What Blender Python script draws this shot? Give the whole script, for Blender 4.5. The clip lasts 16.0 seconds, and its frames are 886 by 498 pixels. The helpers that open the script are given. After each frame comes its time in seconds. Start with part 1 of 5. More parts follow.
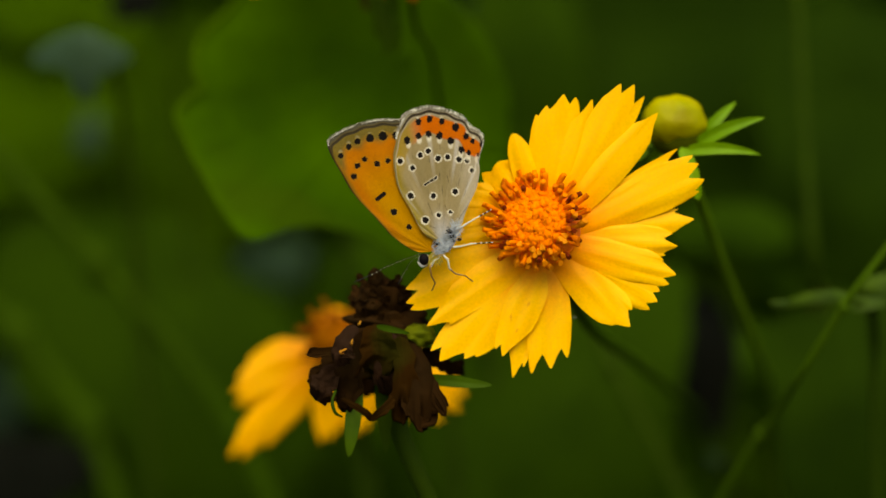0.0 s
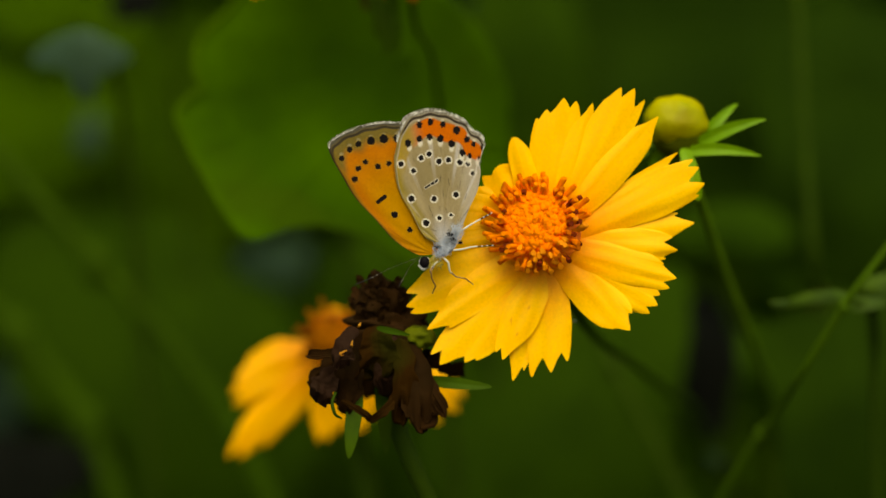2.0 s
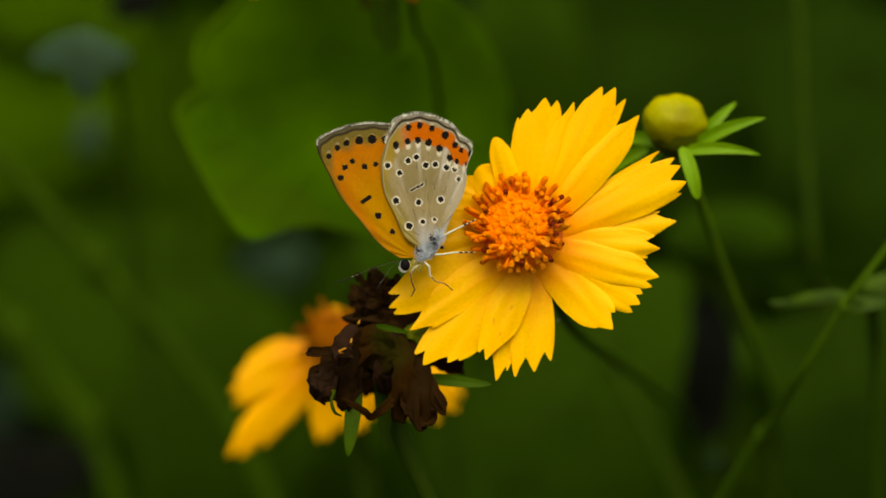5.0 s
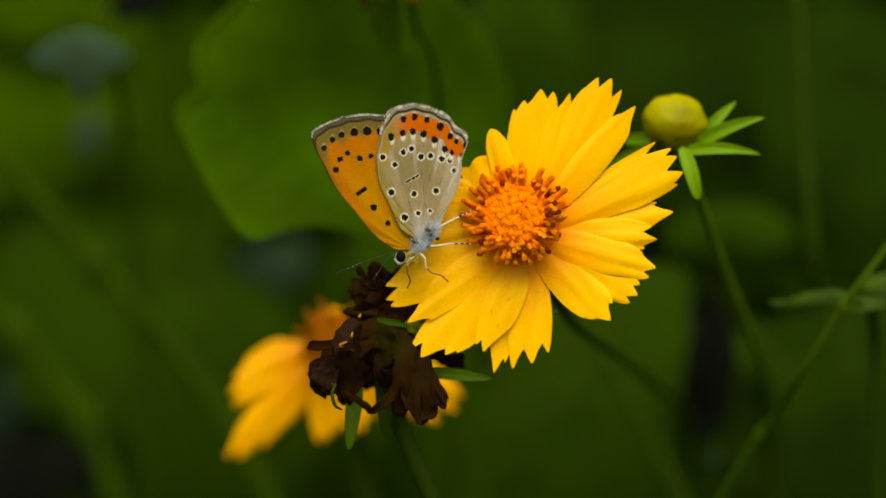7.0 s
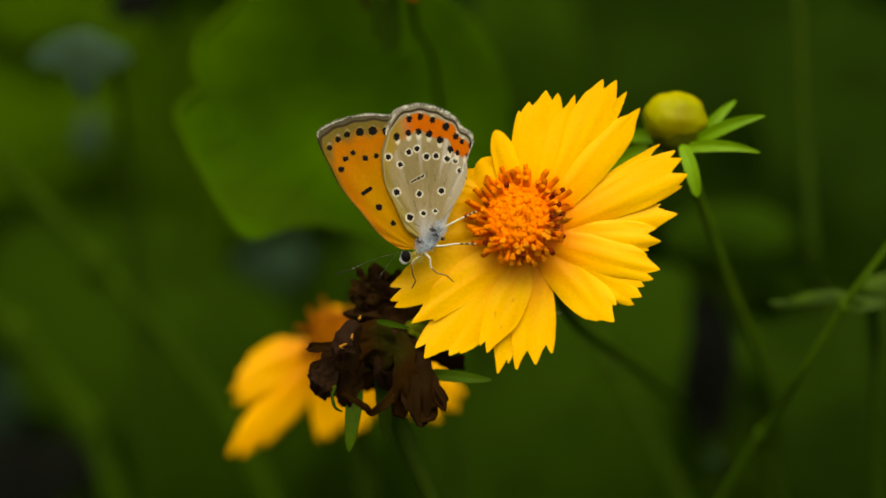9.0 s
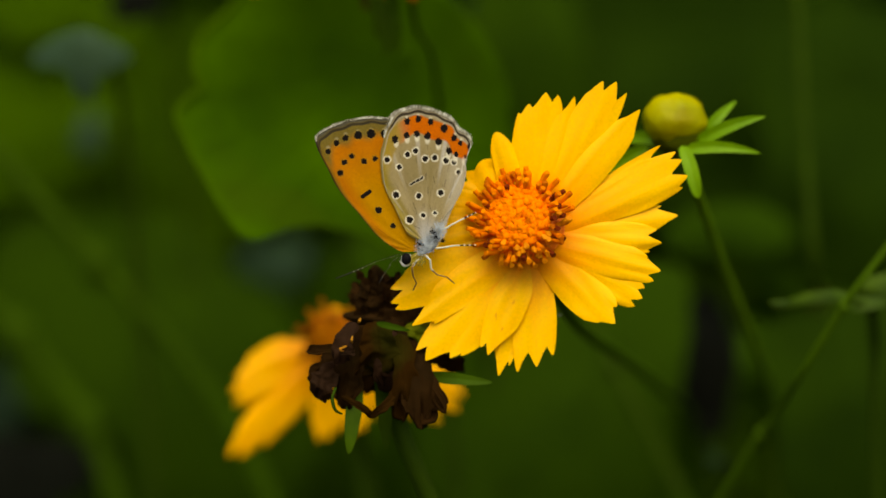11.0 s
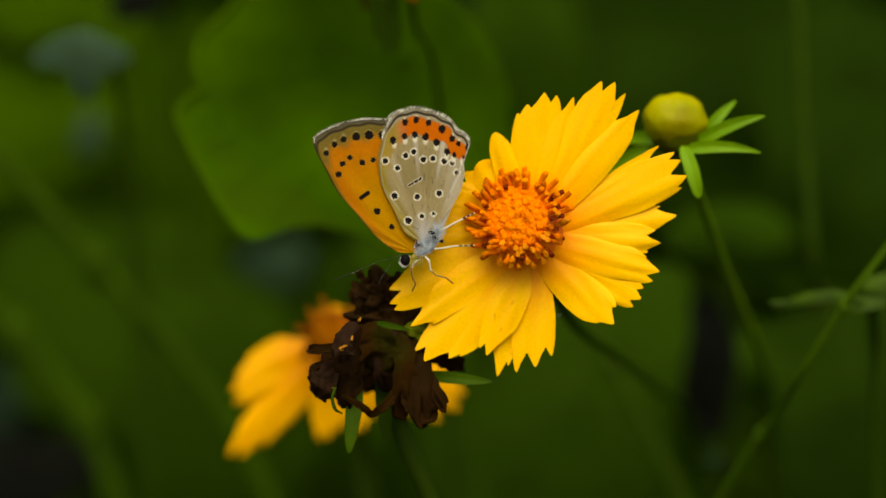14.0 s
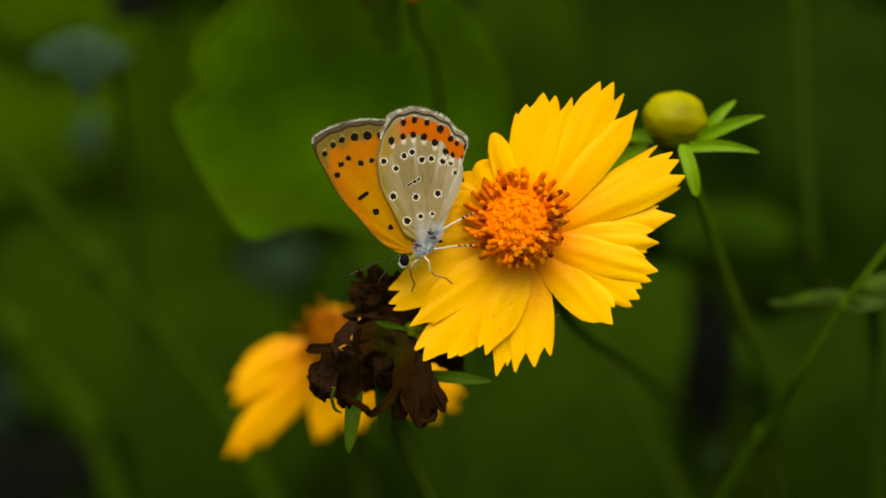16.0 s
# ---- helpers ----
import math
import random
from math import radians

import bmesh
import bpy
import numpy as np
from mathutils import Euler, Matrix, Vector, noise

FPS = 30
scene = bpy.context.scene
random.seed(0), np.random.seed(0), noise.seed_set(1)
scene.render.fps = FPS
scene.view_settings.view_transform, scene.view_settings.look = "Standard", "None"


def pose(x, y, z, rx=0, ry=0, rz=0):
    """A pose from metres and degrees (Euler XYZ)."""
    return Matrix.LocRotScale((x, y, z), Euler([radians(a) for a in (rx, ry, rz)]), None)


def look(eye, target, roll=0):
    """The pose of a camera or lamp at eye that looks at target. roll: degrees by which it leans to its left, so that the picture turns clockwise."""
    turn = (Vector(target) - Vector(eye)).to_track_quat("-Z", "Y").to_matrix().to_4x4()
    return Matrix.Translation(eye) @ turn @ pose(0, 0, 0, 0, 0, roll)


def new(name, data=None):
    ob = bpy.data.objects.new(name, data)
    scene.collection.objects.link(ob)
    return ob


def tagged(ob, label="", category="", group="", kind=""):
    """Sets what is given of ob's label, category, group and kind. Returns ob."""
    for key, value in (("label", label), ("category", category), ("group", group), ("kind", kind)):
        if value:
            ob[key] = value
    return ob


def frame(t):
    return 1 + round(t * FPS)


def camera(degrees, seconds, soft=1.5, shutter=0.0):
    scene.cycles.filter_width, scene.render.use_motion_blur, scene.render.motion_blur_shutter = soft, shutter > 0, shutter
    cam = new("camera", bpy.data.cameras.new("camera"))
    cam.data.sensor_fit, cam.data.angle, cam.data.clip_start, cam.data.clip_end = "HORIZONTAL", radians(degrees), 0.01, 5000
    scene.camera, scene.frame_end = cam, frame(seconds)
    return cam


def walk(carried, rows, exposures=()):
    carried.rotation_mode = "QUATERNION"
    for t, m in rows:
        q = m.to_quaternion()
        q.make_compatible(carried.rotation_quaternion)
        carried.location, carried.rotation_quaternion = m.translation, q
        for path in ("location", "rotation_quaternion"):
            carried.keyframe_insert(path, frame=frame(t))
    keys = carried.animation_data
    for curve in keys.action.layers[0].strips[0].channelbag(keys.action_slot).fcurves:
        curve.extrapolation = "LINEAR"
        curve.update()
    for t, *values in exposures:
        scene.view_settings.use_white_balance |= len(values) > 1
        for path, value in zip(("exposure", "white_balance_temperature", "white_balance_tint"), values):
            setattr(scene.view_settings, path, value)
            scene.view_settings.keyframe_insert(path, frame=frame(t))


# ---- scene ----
# ---------------------------------------------------------------- camera
AWAY = 0.465                    # from the lens to the open flower, metres
HIGH = 0.450                    # height of the lens over the soil

cam = camera(16.0, 16.0, soft=1.6)
cam.data.dof.use_dof = True
cam.data.dof.focus_distance = AWAY - 0.0035
cam.data.dof.aperture_fstop = 6.6
EYE = (0, -AWAY, HIGH)
walk(cam, [(0.0, look(EYE, (0, 0, HIGH))), (16.0, look(EYE, (0, 0, HIGH)))], exposures=[(0.0, 1.0, 8600, 10), (16.0, 1.0, 8600, 10)])

# ---------------------------------------------------------------- light
world = bpy.data.worlds.new("sky")
scene.world = world
world.use_nodes = True
wn = world.node_tree
sky = wn.nodes.new("ShaderNodeTexSky")
sky.sky_type, sky.sun_disc = "NISHITA", False
sky.sun_elevation, sky.sun_rotation = radians(51), radians(175)
wn.nodes["Background"].inputs[1].default_value = 0.10
wn.links.new(sky.outputs[0], wn.nodes["Background"].inputs[0])

sun_data = bpy.data.lights.new("sun", "SUN")
sun_data.energy, sun_data.angle, sun_data.color = 1.9, radians(55), (1.0, 0.95, 0.86)
sun = new("sun", sun_data)
sun.matrix_world = look((0.15, -1.8, 2.4), (0, 0, 0.2))

# ---------------------------------------------------------------- geometry helpers
MM = 0.001


def spot(u, v, d=0.0):
    """A place u mm to the right and v mm up of the middle of the scene, d mm beyond the open flower; u and v open with the distance."""
    k = (AWAY + d * MM) / AWAY
    return Vector((u * MM * k, d * MM, HIGH + v * MM * k))


def srgb(r, g, b):
    return tuple((c / 255 / 12.92) if c <= 10 else ((c / 255 + 0.055) / 1.055) ** 2.4 for c in (r, g, b))


def smooth(x, a=0.0, b=1.0):
    x = min(1.0, max(0.0, (x - a) / (b - a)))
    return x * x * (3 - 2 * x)


def mix(a, b, f):
    return tuple(p + (q - p) * f for p, q in zip(a, b))


def sheet_mesh(name, nu, nv, place, colour=None, closed=False):
    """A grid of nu x nv quads; place(u, v) gives the point in metres for u, v in 0..1, colour(u, v) its paint."""
    verts, paint, uvs = [], [], []
    for j in range(nv + 1):
        for i in range(nu + 1):
            u, v = i / nu, j / nv
            verts.append(tuple(place(u, v)))
            uvs.append((u, v))
            if colour:
                paint.append((*colour(u, v), 1.0))
    faces = []
    for j in range(nv):
        for i in range(nu):
            a = j * (nu + 1) + i
            faces.append((a, a + 1, a + nu + 2, a + nu + 1))
    me = bpy.data.meshes.new(name)
    me.from_pydata(verts, [], faces)
    layer = me.uv_layers.new(name="grain")
    index = np.empty(len(me.loops), dtype=np.int32)
    me.loops.foreach_get("vertex_index", index)
    layer.data.foreach_set("uv", np.array(uvs, dtype=np.float32)[index].ravel())
    if colour:
        attr = me.color_attributes.new("paint", "FLOAT_COLOR", "POINT")
        attr.data.foreach_set("color", np.array(paint, dtype=np.float32).ravel())
    me.polygons.foreach_set("use_smooth", [True] * len(me.polygons))
    return me


def spline(points, s):
    """The place at s in 0..1 on a smooth line through points."""
    n = len(points) - 1
    k = min(int(s * n), n - 1)
    t = s * n - k
    p1, p2 = Vector(points[k]), Vector(points[k + 1])
    p0 = Vector(points[k - 1]) if k else p1 * 2 - p2
    p3 = Vector(points[k + 2]) if k + 2 <= n else p2 * 2 - p1
    return 0.5 * (2 * p1 + (p2 - p0) * t + (2 * p0 - 5 * p1 + 4 * p2 - p3) * t ** 2 + (3 * p1 - p0 - 3 * p2 + p3) * t ** 3)


def bent(points, s):
    """The place at s in 0..1 on a jointed line through points."""
    q = s * (len(points) - 1)
    k = min(int(q), len(points) - 2)
    return Vector(points[k]).lerp(Vector(points[k + 1]), q - k)


def tube_mesh(name, points, radii, sides=10, steps=24, lump=0.0, colour=None, line=spline):
    """A tapered tube along points (metres) with radii (metres) at even steps, closed at both ends."""
    verts, faces, paint, uvs = [], [], [], []
    side = Vector((0, 0, 1))
    for j in range(steps + 1):
        s = j / steps
        c = line(points, s)
        way = (line(points, min(1, s + 0.01)) - line(points, max(0, s - 0.01))).normalized()
        if abs(way.dot(side)) > 0.9:
            side = Vector((1, 0, 0)) if abs(way.x) < 0.9 else Vector((0, 1, 0))
        a = way.cross(side).normalized()
        b = way.cross(a)
        side = a.cross(way) if abs(way.dot(side)) > 0.9 else side
        q = s * (len(radii) - 1)
        k = min(int(q), len(radii) - 2)
        r = radii[k] + (radii[k + 1] - radii[k]) * (q - k)
        for i in range(sides):
            t = 2 * math.pi * i / sides
            rr = r * (1 + lump * noise.noise(Vector((c.x * 900 + math.cos(t), c.y * 900 + math.sin(t), c.z * 900))))
            verts.append(c + (a * math.cos(t) + b * math.sin(t)) * rr)
            if colour:
                paint.append((*colour(s), 1.0))
    for j in range(steps):
        for i in range(sides):
            k = (i + 1) % sides
            faces.append((j * sides + i, j * sides + k, (j + 1) * sides + k, (j + 1) * sides + i))
    faces.append(tuple(range(sides))[::-1])
    faces.append(tuple(steps * sides + i for i in range(sides)))
    me = bpy.data.meshes.new(name)
    me.from_pydata([tuple(v) for v in verts], [], faces)
    if colour:
        attr = me.color_attributes.new("paint", "FLOAT_COLOR", "POINT")
        attr.data.foreach_set("color", np.array(paint, dtype=np.float32).ravel())
    me.polygons.foreach_set("use_smooth", [True] * (len(me.polygons) - 2) + [False] * 2)
    return me


def ball_mesh(name, radii, bump=0.0, seed=0.0, rings=20, sides=28, warp=None):
    """An uneven ball with the given radii (metres)."""
    def place(u, v):
        t, p = 2 * math.pi * u, math.pi * v
        n = Vector((math.sin(p) * math.cos(t), math.sin(p) * math.sin(t), math.cos(p)))
        k = 1 + bump * noise.noise(n * 2.2 + Vector((seed, seed, seed)))
        q = Vector((n.x * radii[0] * k, n.y * radii[1] * k, n.z * radii[2] * k))
        return warp(q, n) if warp else q
    return sheet_mesh(name, sides, rings, place)


def part(name, me, material, parent=None, label=""):
    ob = new(name, me)
    if not me.materials:
        me.materials.append(material)
    if parent:
        ob.parent = parent
    return tagged(ob, label)


def thing(name, place, label, category, group="", kind=""):
    ob = new(name)
    ob.empty_display_size = 0.005
    ob.location = place
    return tagged(ob, label, category, group, kind)


def thick(ob, metres, offset=0.0):
    m = ob.modifiers.new("thickness", "SOLIDIFY")
    m.thickness, m.offset = metres, offset
    return ob


def rim(pairs, a):
    """The radius at angle a, rounded between the pairs (angle, radius)."""
    if a <= pairs[0][0]:
        return pairs[0][1]
    for k in range(len(pairs) - 1):
        (a1, r1), (a2, r2) = pairs[k], pairs[k + 1]
        if a <= a2:
            t = (a - a1) / (a2 - a1)
            r0 = pairs[k - 1][1] if k else r1
            r3 = pairs[k + 2][1] if k + 2 < len(pairs) else r2
            a0 = pairs[k - 1][0] if k else a1 - 1
            a3 = pairs[k + 2][0] if k + 2 < len(pairs) else a2 + 1
            m1 = (r2 - r0) / (a2 - a0) * (a2 - a1)
            m2 = (r3 - r1) / (a3 - a1) * (a2 - a1)
            return ((2 * t ** 3 - 3 * t ** 2 + 1) * r1 + (t ** 3 - 2 * t ** 2 + t) * m1
                    + (3 * t ** 2 - 2 * t ** 3) * r2 + (t ** 3 - t ** 2) * m2)
    return pairs[-1][1]


# ---------------------------------------------------------------- materials
def material(name, colour, roughness=0.6, metal=0.0, second=None, grain=400.0, relief=0.0, paint=False, streak=0.0,
             sheen=0.0, through_light=0.0, spread=0.0, stains=None, gloss=0.5):
    """A node material: colour mottled with second at two scales, with fine relief; paint: base colour from the mesh's own pattern."""
    m = bpy.data.materials.new(name)
    m.use_nodes = True
    t = m.node_tree
    b = t.nodes["Principled BSDF"]
    b.inputs["Roughness"].default_value, b.inputs["Metallic"].default_value = roughness, metal
    b.inputs["Specular IOR Level"].default_value = gloss
    b.inputs["Sheen Weight"].default_value = sheen
    co = t.nodes.new("ShaderNodeTexCoord")
    uv = t.nodes.new("ShaderNodeUVMap")
    uv.uv_map = "grain"

    def noise_at(scale, detail=4.0, vector=None):
        n = t.nodes.new("ShaderNodeTexNoise")
        n.inputs["Scale"].default_value, n.inputs["Detail"].default_value = scale, detail
        t.links.new(vector or co.outputs["Object"], n.inputs["Vector"])
        return n.outputs["Fac"]

    def blend(fac, a, c, kind="MIX", amount=None):
        n = t.nodes.new("ShaderNodeMix")
        n.data_type, n.blend_type = "RGBA", kind
        for socket, value in ((n.inputs[0], fac), (n.inputs[6], a), (n.inputs[7], c)):
            if isinstance(value, bpy.types.NodeSocket):
                t.links.new(value, socket)
            elif isinstance(value, float):
                socket.default_value = value
            else:
                socket.default_value = (*value, 1)
        return n.outputs[2]

    def ramp(value, lo, hi):
        n = t.nodes.new("ShaderNodeMapRange")
        n.inputs[1].default_value, n.inputs[2].default_value = lo, hi
        t.links.new(value, n.inputs[0])
        return n.outputs[0]

    if paint:
        a = t.nodes.new("ShaderNodeAttribute")
        a.attribute_name = "paint"
        out = a.outputs["Color"]
    else:
        out = blend(0.0, colour, colour)
    if second:
        out = blend(ramp(noise_at(grain * 0.25, 3.0), 0.35, 0.65), out, second)
    fine = noise_at(grain * 2.5, 6.0)
    out = blend(0.35, out, blend(ramp(fine, 0.2, 0.8), (0.55, 0.55, 0.55), (1.0, 1.0, 1.0)), "MULTIPLY")
    height = fine
    if streak:
        stretch = t.nodes.new("ShaderNodeMapping")
        stretch.inputs["Scale"].default_value = (streak, 1.2, 1.0)
        t.links.new(uv.outputs[0], stretch.inputs[0])
        lines = noise_at(1.0, 3.0, stretch.outputs[0])
        out = blend(0.13, out, blend(ramp(lines, 0.3, 0.7), (0.72, 0.66, 0.6), (1.0, 1.0, 1.0)), "MULTIPLY")
        height = lines
    if spread:
        info = t.nodes.new("ShaderNodeObjectInfo")
        hue = t.nodes.new("ShaderNodeHueSaturation")
        val = t.nodes.new("ShaderNodeMapRange")
        val.inputs[3].default_value, val.inputs[4].default_value = 1 - spread, 1 + spread
        t.links.new(info.outputs["Random"], val.inputs[0])
        t.links.new(val.outputs[0], hue.inputs["Value"])
        t.links.new(out, hue.inputs["Color"])
        out = hue.outputs[0]
    if stains:
        out = blend(ramp(noise_at(grain * 0.12, 5.0), 0.58, 0.66), out, stains)
    t.links.new(out, b.inputs["Base Color"])
    if relief:
        bump = t.nodes.new("ShaderNodeBump")
        bump.inputs["Strength"].default_value, bump.inputs["Distance"].default_value = relief, 0.0004
        t.links.new(height, bump.inputs["Height"])
        t.links.new(bump.outputs[0], b.inputs["Normal"])
    if through_light:
        tr = t.nodes.new("ShaderNodeBsdfTranslucent")
        t.links.new(out, tr.inputs[0])
        mixer = t.nodes.new("ShaderNodeMixShader")
        mixer.inputs[0].default_value = through_light
        t.links.new(b.outputs[0], mixer.inputs[1])
        t.links.new(tr.outputs[0], mixer.inputs[2])
        t.links.new(mixer.outputs[0], t.nodes["Material Output"].inputs[0])
    return m


PETAL = material("petal_yellow", (0.9, 0.5, 0.01), 0.55, paint=True, grain=900, relief=0.08, streak=22, through_light=0.12, gloss=0.2)
FLORET_OLD = material("floret_faded", (0.40, 0.135, 0.003), 0.7, second=(0.29, 0.088, 0.003), grain=2500, relief=0.2, spread=0.2, gloss=0.03)
FLORET = material("floret_orange", (0.98, 0.205, 0.006), 0.6, second=(0.98, 0.25, 0.008), grain=2500, relief=0.12, spread=0.10, gloss=0.03, through_light=0.2)
FLORET_TUBE = material("floret_tube", (0.72, 0.2, 0.012), 0.6, paint=True, grain=2500, relief=0.2, spread=0.16, gloss=0.05, through_light=0.25)
DISC = material("disc_base", (0.90, 0.19, 0.006), 0.8, second=(0.92, 0.25, 0.008), grain=2500, relief=0.3)
WING = material("wing_scales", (0.5, 0.45, 0.3), 0.75, paint=True, grain=3500, relief=0.3, sheen=0.03, gloss=0.08, through_light=0.15)
FUR = material("body_hair", (0.30, 0.35, 0.39), 0.85, second=(0.07, 0.08, 0.09), grain=3000, relief=0.5, sheen=0.2)
BLACK = material("insect_black", (0.005, 0.0045, 0.005), 0.4, second=(0.007, 0.006, 0.007), grain=3000, gloss=0.025)
WHITE = material("white_scales", (0.46, 0.47, 0.43), 0.8, second=(0.3, 0.31, 0.28), grain=3000)
LEG = material("leg_banded", (0.7, 0.68, 0.5), 0.6, paint=True, grain=4000, relief=0.2, gloss=0.08)
NECK = material("neck_yellow", (0.34, 0.27, 0.03), 0.8, second=(0.14, 0.11, 0.03), grain=3000, relief=0.3, gloss=0.1)
HAIR = material("pale_hair", (0.46, 0.53, 0.58), 0.9, second=(0.22, 0.26, 0.28), grain=4000, gloss=0.1)
FRINGE = material("wing_fringe", (0.66, 0.67, 0.55), 0.9, second=(0.16, 0.15, 0.11), grain=6000, gloss=0.1)
GREEN = material("fresh_green", (0.145, 0.31, 0.006), 0.5, second=(0.105, 0.24, 0.004), grain=500, relief=0.2, through_light=0.2, gloss=0.12)
# lit copy of the stem green, its brightness held in the colour
STEM_LIT = material("stem_lit", (0.038, 0.088, 0.001), 0.7, second=(0.028, 0.064, 0.001), grain=500, relief=0.2, gloss=0.05)
BUD_STEM = material("bud_stem", (0.085, 0.175, 0.003), 0.7, second=(0.065, 0.135, 0.003), grain=500, relief=0.2, gloss=0.06)
JOINT = material("stem_joint", (0.075, 0.040, 0.010), 0.7, second=(0.05, 0.05, 0.006), grain=500, relief=0.3, gloss=0.05)
SEPAL = material("sepal_green", (0.050, 0.108, 0.002), 0.6, second=(0.034, 0.076, 0.002), grain=500, relief=0.2, through_light=0.15, gloss=0.08)
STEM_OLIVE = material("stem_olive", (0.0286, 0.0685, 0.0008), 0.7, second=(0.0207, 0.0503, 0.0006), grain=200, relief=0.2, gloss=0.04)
STEM = material("stem_green", (0.026, 0.056, 0.0015), 0.7, second=(0.018, 0.040, 0.001), grain=500, relief=0.2, gloss=0.05)
BUD = material("bud_yellow_green", (0.38, 0.34, 0.003), 0.5, second=(0.24, 0.25, 0.003), grain=380, relief=0.3, stains=(0.20, 0.17, 0.004), gloss=0.10)
CALYX = material("bud_base_olive", (0.062, 0.072, 0.001), 0.7, second=(0.045, 0.058, 0.001), grain=500, relief=0.3, gloss=0.05)
BASE_OLIVE = material("withered_base_olive", (0.135, 0.150, 0.003), 0.7, second=(0.080, 0.105, 0.003), grain=500, relief=0.3, gloss=0.05)
RUSSET = material("withered_russet", (0.038, 0.0155, 0.0015), 0.8, second=(0.022, 0.0105, 0.0015), grain=420, relief=0.35, through_light=0.4, gloss=0.02, stains=(0.028, 0.026, 0.002))
BROWN = material("withered_brown", (0.0205, 0.0100, 0.0022), 0.8, second=(0.0320, 0.0128, 0.0022), grain=450, relief=0.35, through_light=0.3, gloss=0.03, stains=(0.0190, 0.0125, 0.0022))
PLUM = material("withered_plum", (0.0225, 0.0105, 0.0042), 0.75, second=(0.0340, 0.0145, 0.0062), grain=600, relief=0.35, through_light=0.25, gloss=0.05)
STRAW = material("straw_fleck", (0.42, 0.20, 0.02), 0.7, second=(0.30, 0.12, 0.01), grain=900, relief=0.3, gloss=0.05)
DARK_BROWN = material("seed_head_brown", (0.0215, 0.0105, 0.0024), 0.8, second=(0.034, 0.0148, 0.0030), grain=900, relief=0.6, gloss=0.03)
LEAF_MID = material("leaf_green", (0.0405, 0.108, 0.0007), 0.8, second=(0.0240, 0.069, 0.0006), grain=220, relief=0.3, through_light=0.15, gloss=0.03, stains=(0.0265, 0.062, 0.0008))
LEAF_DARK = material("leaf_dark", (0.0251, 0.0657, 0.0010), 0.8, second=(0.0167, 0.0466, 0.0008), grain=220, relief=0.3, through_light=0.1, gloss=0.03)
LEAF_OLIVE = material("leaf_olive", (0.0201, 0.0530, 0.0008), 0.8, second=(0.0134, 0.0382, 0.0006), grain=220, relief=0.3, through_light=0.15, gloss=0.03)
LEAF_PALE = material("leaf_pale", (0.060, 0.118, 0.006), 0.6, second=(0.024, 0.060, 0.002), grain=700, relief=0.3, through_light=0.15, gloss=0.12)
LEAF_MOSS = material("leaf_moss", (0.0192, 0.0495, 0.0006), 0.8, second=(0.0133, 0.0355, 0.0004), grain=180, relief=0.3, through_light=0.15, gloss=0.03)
# leaf green with the shade of the bed put into its colour
LEAF_SHADED = material("leaf_shaded", (0.0128, 0.0345, 0.0006), 0.8, second=(0.0088, 0.0250, 0.0005), grain=180, relief=0.3, through_light=0.15, gloss=0.03)
# the same green taken darker still, standing in for deep shade
LEAF_DEEP_SHADE = material("leaf_deep_shade", (0.0145, 0.0385, 0.0006), 0.8, second=(0.0090, 0.0255, 0.0005), grain=180, relief=0.3, through_light=0.15, gloss=0.03)
LEAF_DULL = material("leaf_dull", (0.0205, 0.0520, 0.0008), 0.8, second=(0.0138, 0.0375, 0.0006), grain=200, relief=0.3, through_light=0.15, gloss=0.03)
# leaf green brightened as if sunlit; the light is in the base colour
LEAF_LIT = material("leaf_lit", (0.0481, 0.1121, 0.0009), 0.8, second=(0.0308, 0.0756, 0.0007), grain=140, relief=0.3, through_light=0.15, gloss=0.03)
LEAF_GREY = material("leaf_grey_green", (0.028, 0.062, 0.031), 0.6, second=(0.020, 0.046, 0.022), grain=110, relief=0.3, gloss=0.05)
# near-black fill for deep gaps; their shade is put into the colour
GAP_DARK = material("gap_dark", (0.0052, 0.0064, 0.0042), 0.9, second=(0.0038, 0.0046, 0.0030), grain=120, relief=0.4, gloss=0.02)
SOIL = material("soil", (0.020, 0.017, 0.010), 0.95, second=(0.035, 0.03, 0.018), grain=60, relief=0.6)

# ---------------------------------------------------------------- ground
def ground_place(u, v):
    x, y = (u - 0.5) * 2, (v - 0.5) * 2
    x, y = math.copysign(abs(x) ** 5, x) * 600, math.copysign(abs(y) ** 5, y) * 600
    return (x, y, 0.02 * noise.noise(Vector((x * 2, y * 2, 0))) - 0.01)


tagged(part("ground", sheet_mesh("ground", 120, 120, ground_place), SOIL), "dark bare soil under the flower bed", "ground", kind="structure")


